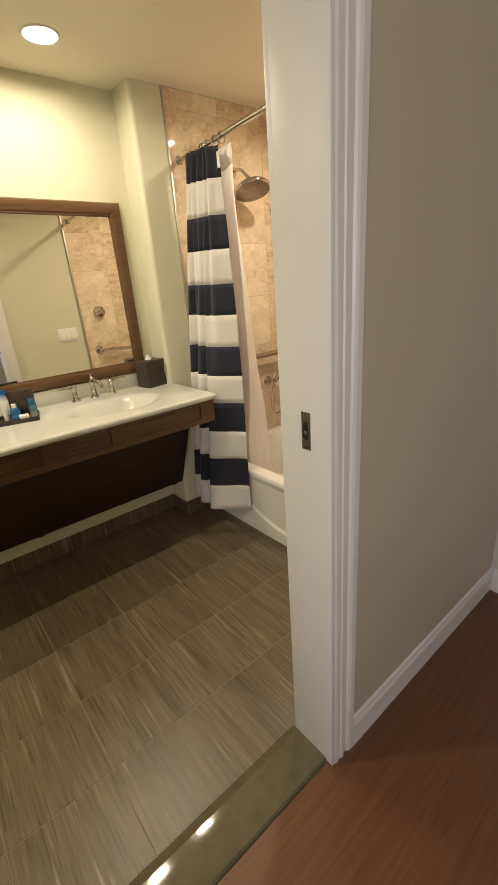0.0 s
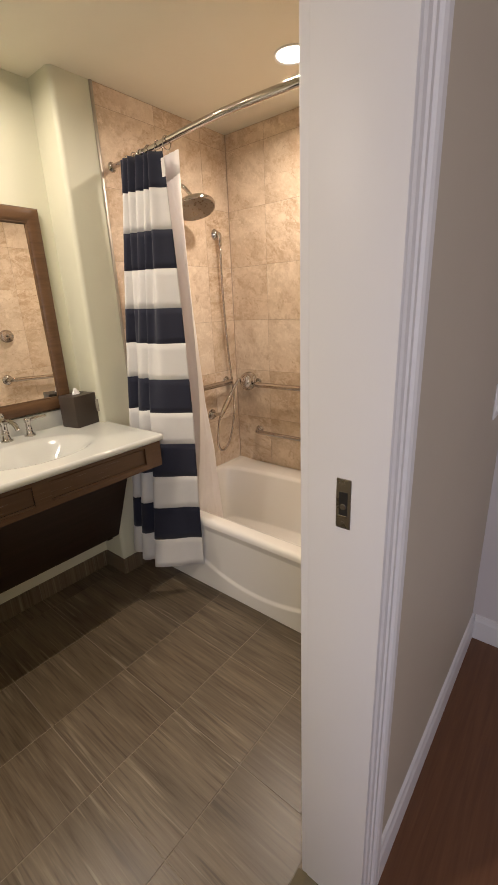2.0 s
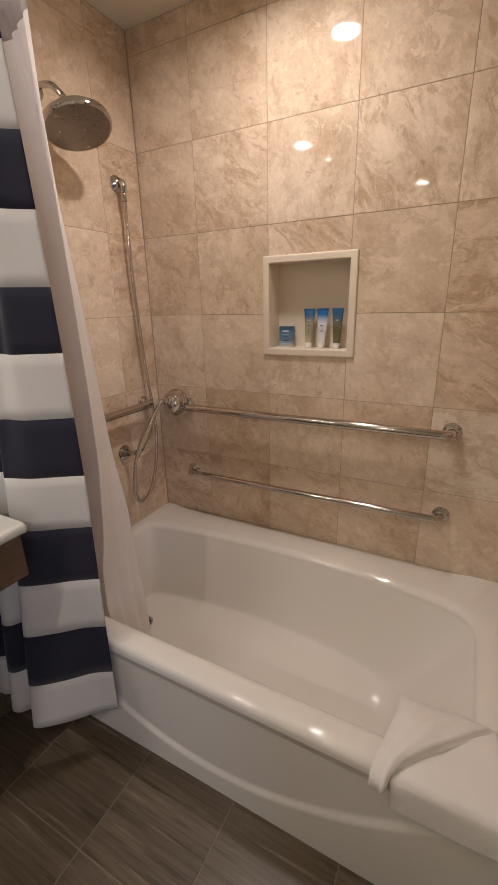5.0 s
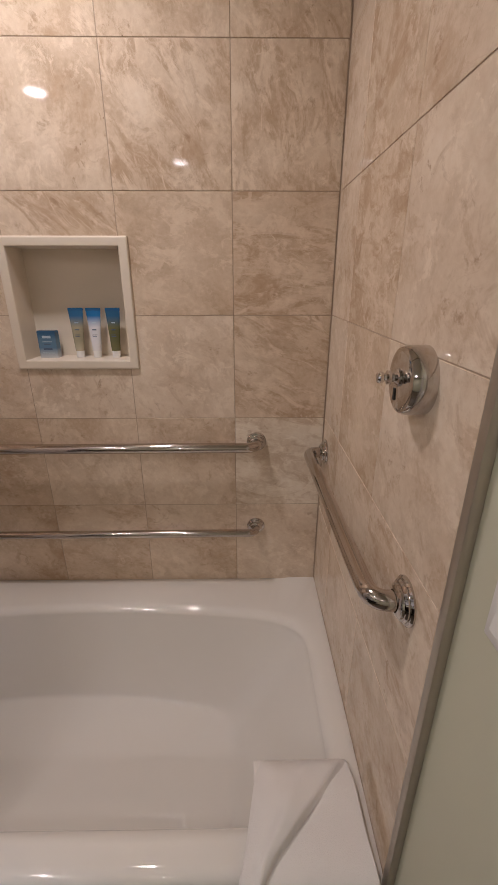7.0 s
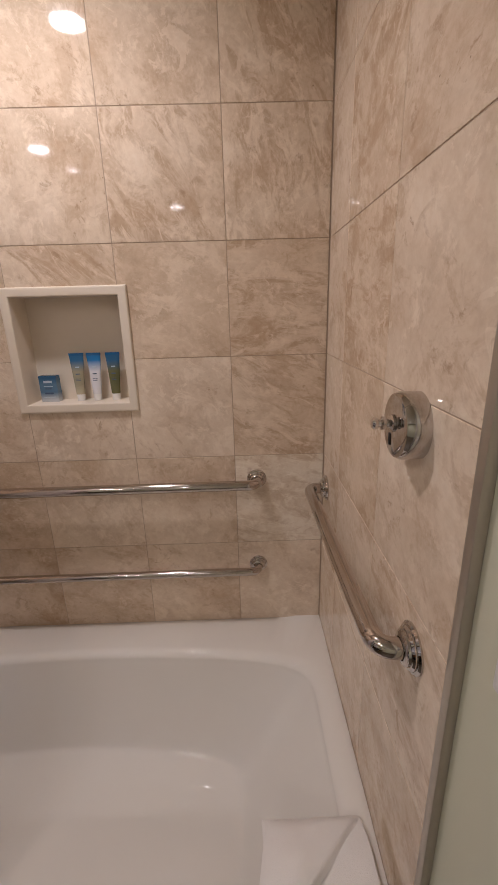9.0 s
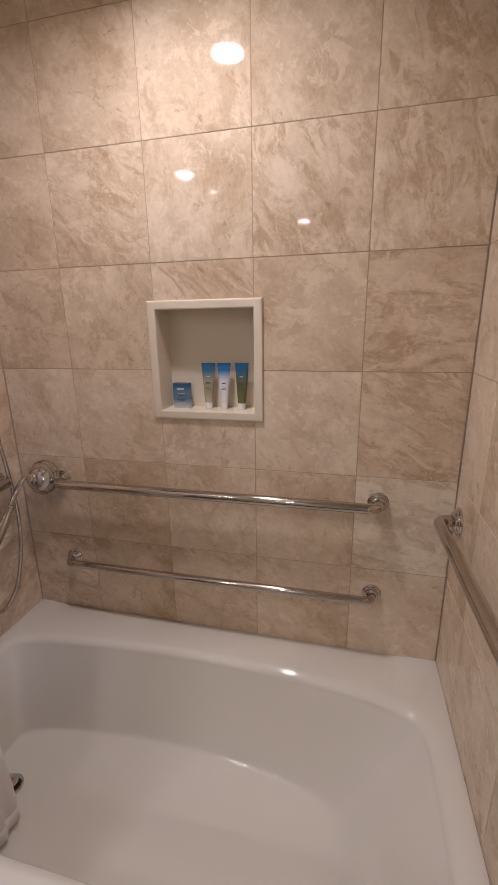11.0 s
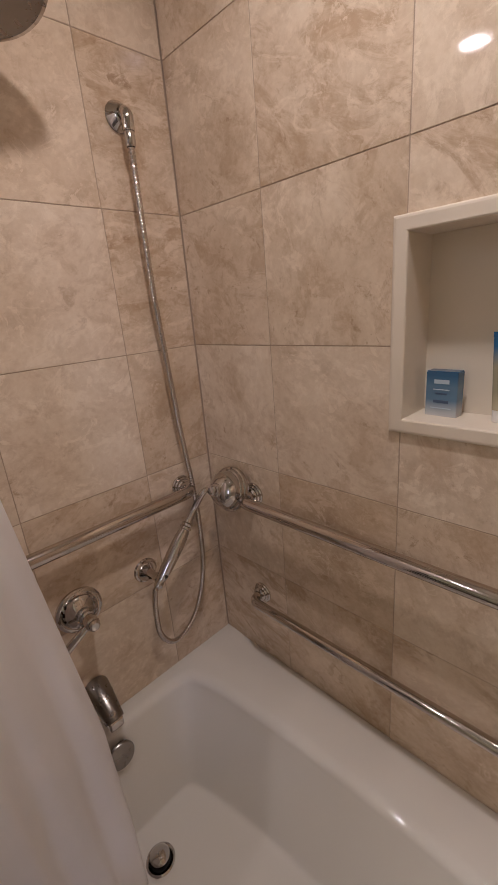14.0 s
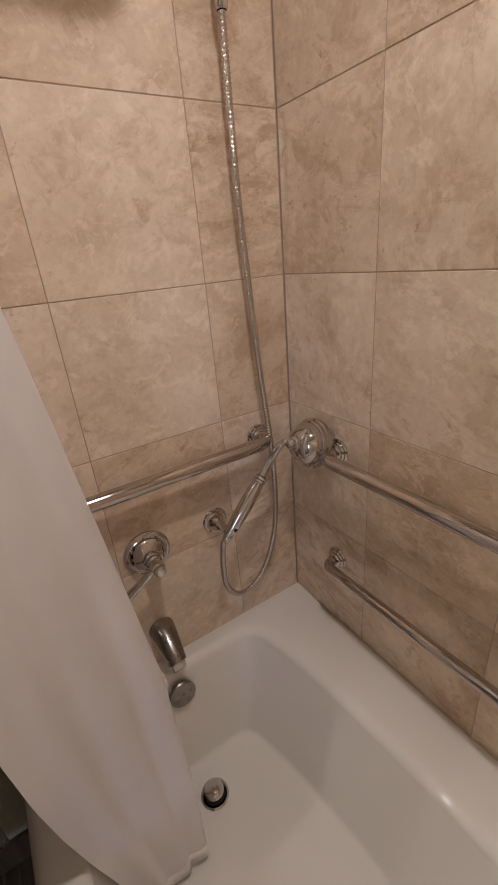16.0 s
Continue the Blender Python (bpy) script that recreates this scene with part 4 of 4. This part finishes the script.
liner_rows = hanging([1.965 - 1.872 * k / 48 for k in range(49)], liner_plan, 5)
liner = thing("shower_liner", "plain white shower liner hanging inside the tub", "shower liner")
for name, a, b, thick in (("header", 0, 2, 0.0024), ("sheet", 2, 47, 0.0012), ("hem", 47, 48, 0.0026)):
    bm, _ = grid(liner_rows[a : b + 1])
    piece = part(name, bm, LINER, liner, smooth=180)
    if name == "sheet":
        continue  # thin film, a single sheet lets the light through
    mod = piece.modifiers.new("thickness", "SOLIDIFY")
    mod.thickness, mod.offset = thick, 0

# ---- bath mat folded over the rim ----
mat = thing("bath_mat", "folded white terry bath mat over the tub rim", "bath mat")


def ruffle(x, y, s=0.004):
    return s * noise.noise((x * 14, y * 14, 3.0)) + 0.4 * s * noise.noise((x * 45, y * 45, 7.0))


def mat_row(y0, y1, n, path, lift, skew):
    """Rows of points over the rim: path gives (x, z) along the length."""
    rows = []
    for j, (x, z) in enumerate(path):
        row = []
        for i in range(n + 1):
            y = y0 + (y1 - y0) * i / n + skew * (j / len(path) - 0.5)
            row.append((x + ruffle(y, z, 0.003), y + ruffle(x, z + y, 0.003), z + lift + ruffle(x, y)))
        rows.append(row)
    return rows


over_rim = spline([(1.660, 0, 0.388), (1.62, 0, 0.397), (1.56, 0, 0.402), (1.50, 0, 0.403), (1.466, 0, 0.397), (1.452, 0, 0.388), (1.447, 0, 0.374), (1.445, 0, 0.345), (1.444, 0, 0.315)], 5)
bm, _ = grid(mat_row(0.728, 0.940, 26, [(p.x, p.z) for p in over_rim], 0.004, -0.02))
low = part("lower_layer", bm, TERRY, mat, smooth=180)
rows = []
for j, p in enumerate(over_rim[:-7]):
    t = j / (len(over_rim) - 8)
    inner = min(1, max(0, (1.655 - p.x) / 0.20))
    right = 0.742 + 0.200 * inner ** 1.15 + 0.005 * math.sin(7 * t)
    left = 0.936 + 0.042 * min(1, t * 1.6)
    thick = (0.030 - 0.008 * t) * (1 - (2 * abs(t - 0.5)) ** 8) + 0.002
    loop = []
    for upper in (1, 0):
        for i in range(29):
            q = i / 28 if upper else 1 - i / 28
            puff = (1 - abs(2 * q - 1) ** 4) ** 0.5
            y = right + (left - right) * q
            crease = 0.0030 * math.sin(2 * math.pi * (2.6 * q + 0.8 * t)) * (1 - q)
            up = 0.008 + ((thick * (1 - 0.62 * q) + ruffle(p.x * 0.6, y * 0.6, 0.011) + crease) * puff if upper else 0.0)
            side = min(1, max(0, (1.475 - p.x) / 0.030))      # turns outward where the cloth hangs down the front
            loop.append((p.x - up * side, y, p.z + up * (1 - side) + 0.2 * up * side))
    rows.append(loop)
bm, vs = grid(rows, closed=True)
bm.faces.new(vs[0])
bm.faces.new(reversed(vs[-1]))
bmesh.ops.recalc_face_normals(bm, faces=bm.faces)
part("folded_flap", bm, TERRY, mat, smooth=180)
mod = low.modifiers.new("thickness", "SOLIDIFY")
mod.thickness, mod.offset = 0.010, 0
mod = low.modifiers.new("soft_edge", "BEVEL")
mod.width, mod.segments, mod.limit_method, mod.angle_limit = 0.0042, 3, "ANGLE", radians(50)

# ---- vanity ----
CT, VAN_L, VAN_R = 0.868, -0.12, 1.300
top = thing("vanity_counter", "cream cultured marble counter with integral oval basin", "counter")
sink = Vector((0.875, 2.035))


def counter_z(x, y):
    d = math.hypot((x - sink.x) / 0.235, (y - sink.y) / 0.165)
    if d >= 1:
        return CT
    s = min(1.0, (1 - d) / 0.85)
    return CT - 0.115 * (s * s * (3 - 2 * s)) ** 0.75


nx, ny = 118, 50
rows = [[(VAN_L + (VAN_R - VAN_L) * i / nx, 1.786 + (2.332 - 1.786) * j / ny, 0) for i in range(nx + 1)] for j in range(ny + 1)]
rows = [[(x, y, counter_z(x, y)) for x, y, _ in row] for row in rows]
bm, vs = grid(rows)
part("slab", bm, COUNTER, top, smooth=60)
edge_prof = [(1.786, CT), (1.780, CT - 0.001), (1.775, CT - 0.005), (1.773, CT - 0.012), (1.774, CT - 0.020), (1.778, CT - 0.026), (1.786, CT - 0.030)]
part("front_edge", extruded(edge_prof, VAN_L, VAN_R, axis=0), COUNTER, top, smooth=60)
side_prof = [(VAN_R, CT), (VAN_R + 0.004, CT - 0.002), (VAN_R + 0.008, CT - 0.008), (VAN_R + 0.008, CT - 0.020), (VAN_R + 0.004, CT - 0.028), (VAN_R, CT - 0.030)]
part("end_edge", extruded(side_prof, 1.782, 2.185, axis=1), COUNTER, top, smooth=60)
part("backsplash", boxes(((VAN_L, 2.332, CT - 0.03), (COLUMN_X - 0.001, MIRROR_Y - 0.001, 0.945)), bevel=0.003), COUNTER, top, smooth=40)
part("basin_drain", lathe([(0.022, 0), (0.022, 0.003), (0.015, 0.004), (0, 0.003)], (sink.x, sink.y, CT - 0.1145)), CHROME, top, "chrome basin drain", 40)

van = thing("vanity_apron", "dark brown wooden vanity front with recessed panels", "vanity")
AP0, AP1, APY = 0.722, 0.838, 1.796
bm = boxes(((VAN_L, APY, AP0), (VAN_R - 0.003, APY + 0.020, AP0 + 0.022)), ((VAN_L, APY, AP1 - 0.016), (VAN_R - 0.003, APY + 0.020, AP1)))
part("rail", bm, VANITY_WOOD, van)
STILES = [(-0.12, -0.06), (0.16, 0.22), (0.445, 0.505), (0.735, 0.795), (1.215, 1.297)]
for a, b in STILES:
    part("stile", boxes(((a, APY, AP0 + 0.022), (b, APY + 0.020, AP1 - 0.016))), VANITY_WOOD, van)
for (_, a), (b, _) in zip(STILES, STILES[1:]):
    part("panel", boxes(((a, APY + 0.010, AP0 + 0.022), (b, APY + 0.018, AP1 - 0.016))), VANITY_WOOD, van)
    for z0, z1 in ((AP0 + 0.022, AP0 + 0.029), (AP1 - 0.023, AP1 - 0.016)):
        part("moulding", extruded([(APY + 0.001, z0), (APY + 0.010, z0), (APY + 0.010, z1), (APY + 0.006, z1)] if z0 < 0.8 else [(APY + 0.001, z1), (APY + 0.010, z1), (APY + 0.010, z0), (APY + 0.006, z0)], a, b, axis=0), VANITY_WOOD, van)
part("end_board", boxes(((VAN_R - 0.021, APY + 0.020, AP0), (VAN_R - 0.003, 2.184, AP1))), VANITY_WOOD, van)
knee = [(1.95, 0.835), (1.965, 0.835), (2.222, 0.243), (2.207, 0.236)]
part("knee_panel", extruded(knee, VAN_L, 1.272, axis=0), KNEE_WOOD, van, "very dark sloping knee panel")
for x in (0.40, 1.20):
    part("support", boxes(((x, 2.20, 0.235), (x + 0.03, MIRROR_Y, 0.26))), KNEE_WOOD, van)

mirror = thing("wall_mirror", "large mirror in a wide brown wooden frame", "mirror")
MX0, MX1, MZ0, MZ1 = -0.10, 1.205, 0.950, 1.818
FRAME = [(0.0, 0.0), (0.0, 0.020), (0.006, 0.028), (0.020, 0.030), (0.048, 0.026), (0.056, 0.020), (0.060, 0.021), (0.066, 0.010), (0.066, 0.0)]


def mitred(name, a, b, inward):
    """A frame side from corner a to corner b (x, z), with mitred ends."""
    along = (Vector(b) - Vector(a)).normalized()
    rows = []
    for end, sign in ((a, 1), (b, -1)):
        rows.append([(end[0] + inward[0] * u + along[0] * u * sign, MIRROR_Y - v, end[1] + inward[1] * u + along[1] * u * sign) for u, v in FRAME])
    bm, _ = grid(rows, closed=True)
    bmesh.ops.recalc_face_normals(bm, faces=bm.faces)
    part(name, bm, FRAME_WOOD, mirror, smooth=30)


mitred("top_rail", (MX0, MZ1), (MX1, MZ1), (0, -1))
mitred("bottom_rail", (MX0, MZ0), (MX1, MZ0), (0, 1))
mitred("side_rail", (MX1, MZ0), (MX1, MZ1), (-1, 0))
mitred("side_rail", (MX0, MZ0), (MX0, MZ1), (1, 0))
MC = (MX0 + MX1) / 2
bm = boxes(((MX0 + 0.05 - MC, -0.003, MZ0 + 0.05 - 1.38), (MX1 - 0.05 - MC, 0.003, MZ1 - 0.05 - 1.38)))
part("glass", moved(bm, pose(MC, MIRROR_Y - 0.013, 1.38, -0.45, 0, 0.28)), MIRROR_GLASS, mirror, "clear mirror glass")

# basin taps
basin_tap = thing("basin_faucet", "chrome widespread basin faucet with two lever handles", "faucet")
TY = 2.285
F = Vector((0.862, TY, CT))
part("spout_base", lathe([(r, 1.22 * h) for r, h in ((0, 0), (0.025, 0), (0.025, 0.004), (0.018, 0.010), (0.014, 0.024), (0.016, 0.028), (0.014, 0.034), (0.013, 0.060), (0.017, 0.066), (0.017, 0.074), (0.011, 0.080), (0.008, 0.088), (0.011, 0.094), (0.009, 0.102), (0, 0.104))], F), CHROME, basin_tap, smooth=35)
part("spout", sweep(spline([F + Vector((0, 0, 0.082)), F + Vector((0.006, -0.045, 0.094)), F + Vector((0.012, -0.085, 0.084)), F + Vector((0.015, -0.102, 0.062))], 8), lambda t: 0.0115 - 0.002 * t, 16), CHROME, basin_tap, smooth=60)
for x, s in ((0.762, -1), (0.962, 1)):
    P = Vector((x, TY, CT))
    h = part("handle_base", lathe([(r, 1.14 * h) for r, h in ((0, 0), (0.024, 0), (0.024, 0.004), (0.016, 0.010), (0.013, 0.022), (0.015, 0.026), (0.012, 0.032), (0.012, 0.052), (0.015, 0.056), (0.015, 0.066), (0.008, 0.072), (0, 0.074))], P), CHROME, basin_tap, smooth=35)
    part("lever", sweep([P + Vector((0, 0, 0.070)), P + Vector((s * 0.035, -0.004, 0.074)), P + Vector((s * 0.080, -0.010, 0.078))], lambda t: 0.0075 - 0.0015 * t, 14), CHROME, h, smooth=60)

# tissue box
tb = thing("tissue_box", "dark leather tissue box cover with tissue showing", "tissue box", at=(1.198, 2.258, CT))
tb.rotation_euler = (0, 0, radians(12))
part("cover", boxes(((-0.066, -0.052, 0.0), (0.066, 0.052, 0.150)), bevel=0.004), LEATHER, tb, smooth=40)
# flat black ellipse on the lid, painting the shade inside the box
part("opening", lathe([(0.036, 0), (0, 0)], (0, 0, 0.1506), squash=0.5), RECESS_SHADE, tb)
rows = []
for k in range(8):
    t = k / 7
    rows.append([((0.024 - 0.016 * t) * math.cos(a) * (1 + 0.18 * math.sin(3 * a + 2 * t)) - 0.008 * t, (0.012 - 0.008 * t) * math.sin(a) * (1 + 0.2 * math.cos(4 * a)), 0.148 + 0.030 * t) for a in (2 * math.pi * i / 24 for i in range(24))])
bm, vs = grid(rows, closed=True)
bm.faces.new(vs[-1])
part("tissue", bm, TISSUE, tb, "white paper tissue", 60)

# amenity tray
tray = thing("amenity_tray", "dark rectangular tray for toiletries on the counter", "tray", at=(0.440, 2.165, CT))
tray.rotation_euler = (0, 0, radians(-14))
bm = boxes(((-0.105, -0.062, 0.0), (0.105, 0.062, 0.006)))
part("base", bm, TRAY, tray)
for lo, hi in (((-0.105, -0.062, 0.006), (0.105, -0.057, 0.020)), ((-0.105, 0.057, 0.006), (0.105, 0.062, 0.020)), ((-0.105, -0.057, 0.006), (-0.100, 0.057, 0.020)), ((0.100, -0.057, 0.006), (0.105, 0.057, 0.020))):
    part("rim", boxes((lo, hi)), TRAY, tray)
TRAY_M = pose(0.440, 2.165, CT, 0, 0, -14)


def on_tray(name, label, category, x, y, turn=0.0, rx=0.0):
    ob = thing(name, label, category)
    ob.matrix_world = TRAY_M @ pose(x, y, 0.0065, rx, 0, turn)
    return ob


ob = on_tray("card_holder", "dark upright card standing on the tray", "card holder", 0.045, 0.045, 4)
part("board", boxes(((-0.055, -0.006, 0), (0.055, 0.006, 0.125)), bevel=0.002), LEATHER, ob, smooth=40)
ob = on_tray("shampoo_bottle", "small blue toiletry bottle with white cap", "bottle", 0.010, 0.004)
part("body", lathe([(0, 0), (0.020, 0), (0.022, 0.004), (0.022, 0.042), (0.017, 0.052), (0.009, 0.056)], segs=28), BLUE, ob, smooth=40)
part("cap", lathe([(0.010, 0.054), (0.0105, 0.056), (0.0105, 0.072), (0, 0.074)], segs=24), WHITE_PLASTIC, ob, smooth=40)
ob = on_tray("toiletry_box", "upright blue and white toiletry carton", "carton", 0.083, 0.012, 18)
part("carton", boxes(((-0.014, -0.010, 0), (0.014, 0.010, 0.085)), bevel=0.001), BOX_PRINT, ob)
part("band", boxes(((-0.0144, -0.0104, 0.052), (0.0144, 0.0104, 0.080))), BLUE, ob, "blue printed band")
ob = on_tray("soap_packet", "white and blue soap packet lying on the tray", "carton", 0.030, -0.034, 6)
part("carton", boxes(((-0.033, -0.020, 0), (0.033, 0.020, 0.024)), bevel=0.002), WHITE_PLASTIC, ob, smooth=40)
part("band", boxes(((-0.0334, -0.0204, 0.012), (-0.006, 0.0204, 0.0244))), BLUE, ob, "blue printed band")
ob = on_tray("lotion_tube", "tall white toiletry tube with blue top", "tube", -0.030, 0.022, -8)
rows = [[((0.012 + 0.010 * t) * math.sin(a), max(0.001, 0.012 * (1 - t)) * math.cos(a), 0.02 + 0.118 * t) for a in (2 * math.pi * i / 20 for i in range(20))] for t in (k / 9 for k in range(10))]
bm, vs = grid(rows, closed=True)
bm.faces.new(vs[-1])
part("body", bm, TUBE_WHITE, ob, smooth=50)
part("cap", lathe([(0, 0), (0.0115, 0), (0.0115, 0.021), (0, 0.022)], segs=20), WHITE_PLASTIC, ob, smooth=40)
part("crimp", boxes(((-0.022, -0.0014, 0.110), (0.022, 0.0014, 0.140))), BLUE, ob, "blue crimped end")

# ---- pieces of walls and floor ----
P, Z0, Y4, X4 = 0.3067, 0.3830, 0.994, 1.777
SHEETS = {}


def tile(parent, lo, hi, axis, mat, joint=0.0009, name="tile"):
    """A tile of the setting, between two corners of its field; axis is the one that it faces along."""
    lo, hi = [list(v) for v in (lo, hi)]
    for k in range(3):
        if k != axis:
            lo[k] += joint
            hi[k] -= joint
    size = tuple(round(b - a, 4) for a, b in zip(lo, hi))
    if min(size) <= 0.003:
        return
    key = (size, mat.name)
    if key not in SHEETS:
        bm = bmesh.new()
        box(bm, [-s / 2 for s in size], [s / 2 for s in size], 0.0007, 1)
        SHEETS[key] = finish(bm, name, mat)
    ob = new(name, SHEETS[key])
    ob.parent = parent
    ob.location = [(a + b) / 2 for a, b in zip(lo, hi)]


T = 0.008
zs = [RIM - 0.022] + [Z0 + P * k for k in range(1, 7)] + [CEIL - 0.001]
KINDS = {"T": TRAVERTINE, "B": TRAVERTINE_BROWN, "P": TRAVERTINE_PALE, "W": TRAVERTINE_WHITE, "F": TRAVERTINE_FLOW}
# one letter a tile, from the rim of the tub up to the ceiling
# third-place P brightens the dim mid wall by colour; upper T offsets lamp glare
EAST = ["PWFFFFT", "TTPTFTT", "TTPFTTT", "BBPTFTT", "FTPTTTT"]     # columns from the foot end to the tap end
NORTH = ["PPPTTTT", "PTPPTTT", "TPTTTTT"]                            # columns from the curtain to the corner
SOUTH = ["TPPPPFP", "TPTFFPP", "PTPPPPP"]


ys = [WALL_S + 0.002] + [Y4 + P * k for k in range(4)] + [WALL_N - 0.002]
for c, (ya, yb) in enumerate(zip(ys, ys[1:])):
    for r, (za, zb) in enumerate(zip(zs, zs[1:])):
        if c == 2 and r == 2:
            zb = 1.158
        elif c == 2 and r == 3:
            za = 1.498
        tile(wall_east, (WALL_X, ya, za), (WALL_X + T, yb, zb), 0, KINDS[EAST[c][r]])
xs = [1.458, X4, X4 + P, WALL_X - 0.002]
for c, (xa, xb) in enumerate(zip(xs, xs[1:])):
    for r, (za, zb) in enumerate(zip(zs, zs[1:])):
        tile(wall_faucet, (xa, WALL_N, za), (xb, WALL_N + T, zb), 1, KINDS[NORTH[c][r]])
xs = [1.470, 1.779, 1.779 + P, WALL_X - 0.002]
for c, (xa, xb) in enumerate(zip(xs, xs[1:])):
    for r, (za, zb) in enumerate(zip(zs, zs[1:])):
        tile(wall_end, (xa, WALL_S - T, za), (xb, WALL_S, zb), 1, KINDS[SOUTH[c][r]])
fx = [WEST] + [1.180 - 0.305 * k for k in range(8, -1, -1)] + [TUB_X0 + 0.012]
fx = [x for x in fx if x >= WEST]
fy = [0.745] + [1.030 + 0.305 * k for k in range(5)] + [MIRROR_Y - 0.001]
for xa, xb in zip(fx, fx[1:]):
    for ya, yb in zip(fy, fy[1:]):
        tile(floor, (xa, ya, -T), (xb, yb, 0.0), 2, FLOOR_TILE, 0.0014)
for ya, yb in ((0.703, 0.745),):
    for xa, xb in ((WEST, DOOR_L - 0.075), (0.861, 1.461)):
        tile(floor, (xa, ya, -T), (xb, yb, 0.0), 2, FLOOR_TILE)
skirt = thing("baseboard_bath", "dark streaked porcelain tile skirting along bathroom walls", "baseboard", kind="structure")
for xa, xb in zip(fx, fx[1:]):
    if xa < COLUMN_X - 0.02:
        tile(skirt, (xa, MIRROR_Y - 0.010, 0.0), (min(xb, COLUMN_X - 0.011), MIRROR_Y - 0.0005, 0.092), 1, FLOOR_TILE)
tile(skirt, (COLUMN_X - 0.0105, PAINT_N - 0.010, 0.0), (COLUMN_X - 0.0005, MIRROR_Y - 0.001, 0.092), 0, FLOOR_TILE)
tile(skirt, (COLUMN_X, PAINT_N - 0.0105, 0.0), (1.455, PAINT_N - 0.0005, 0.092), 1, FLOOR_TILE)
tile(skirt, (0.862, PAINT_S + 0.0005, 0.0), (1.450, PAINT_S + 0.0105, 0.092), 1, FLOOR_TILE)
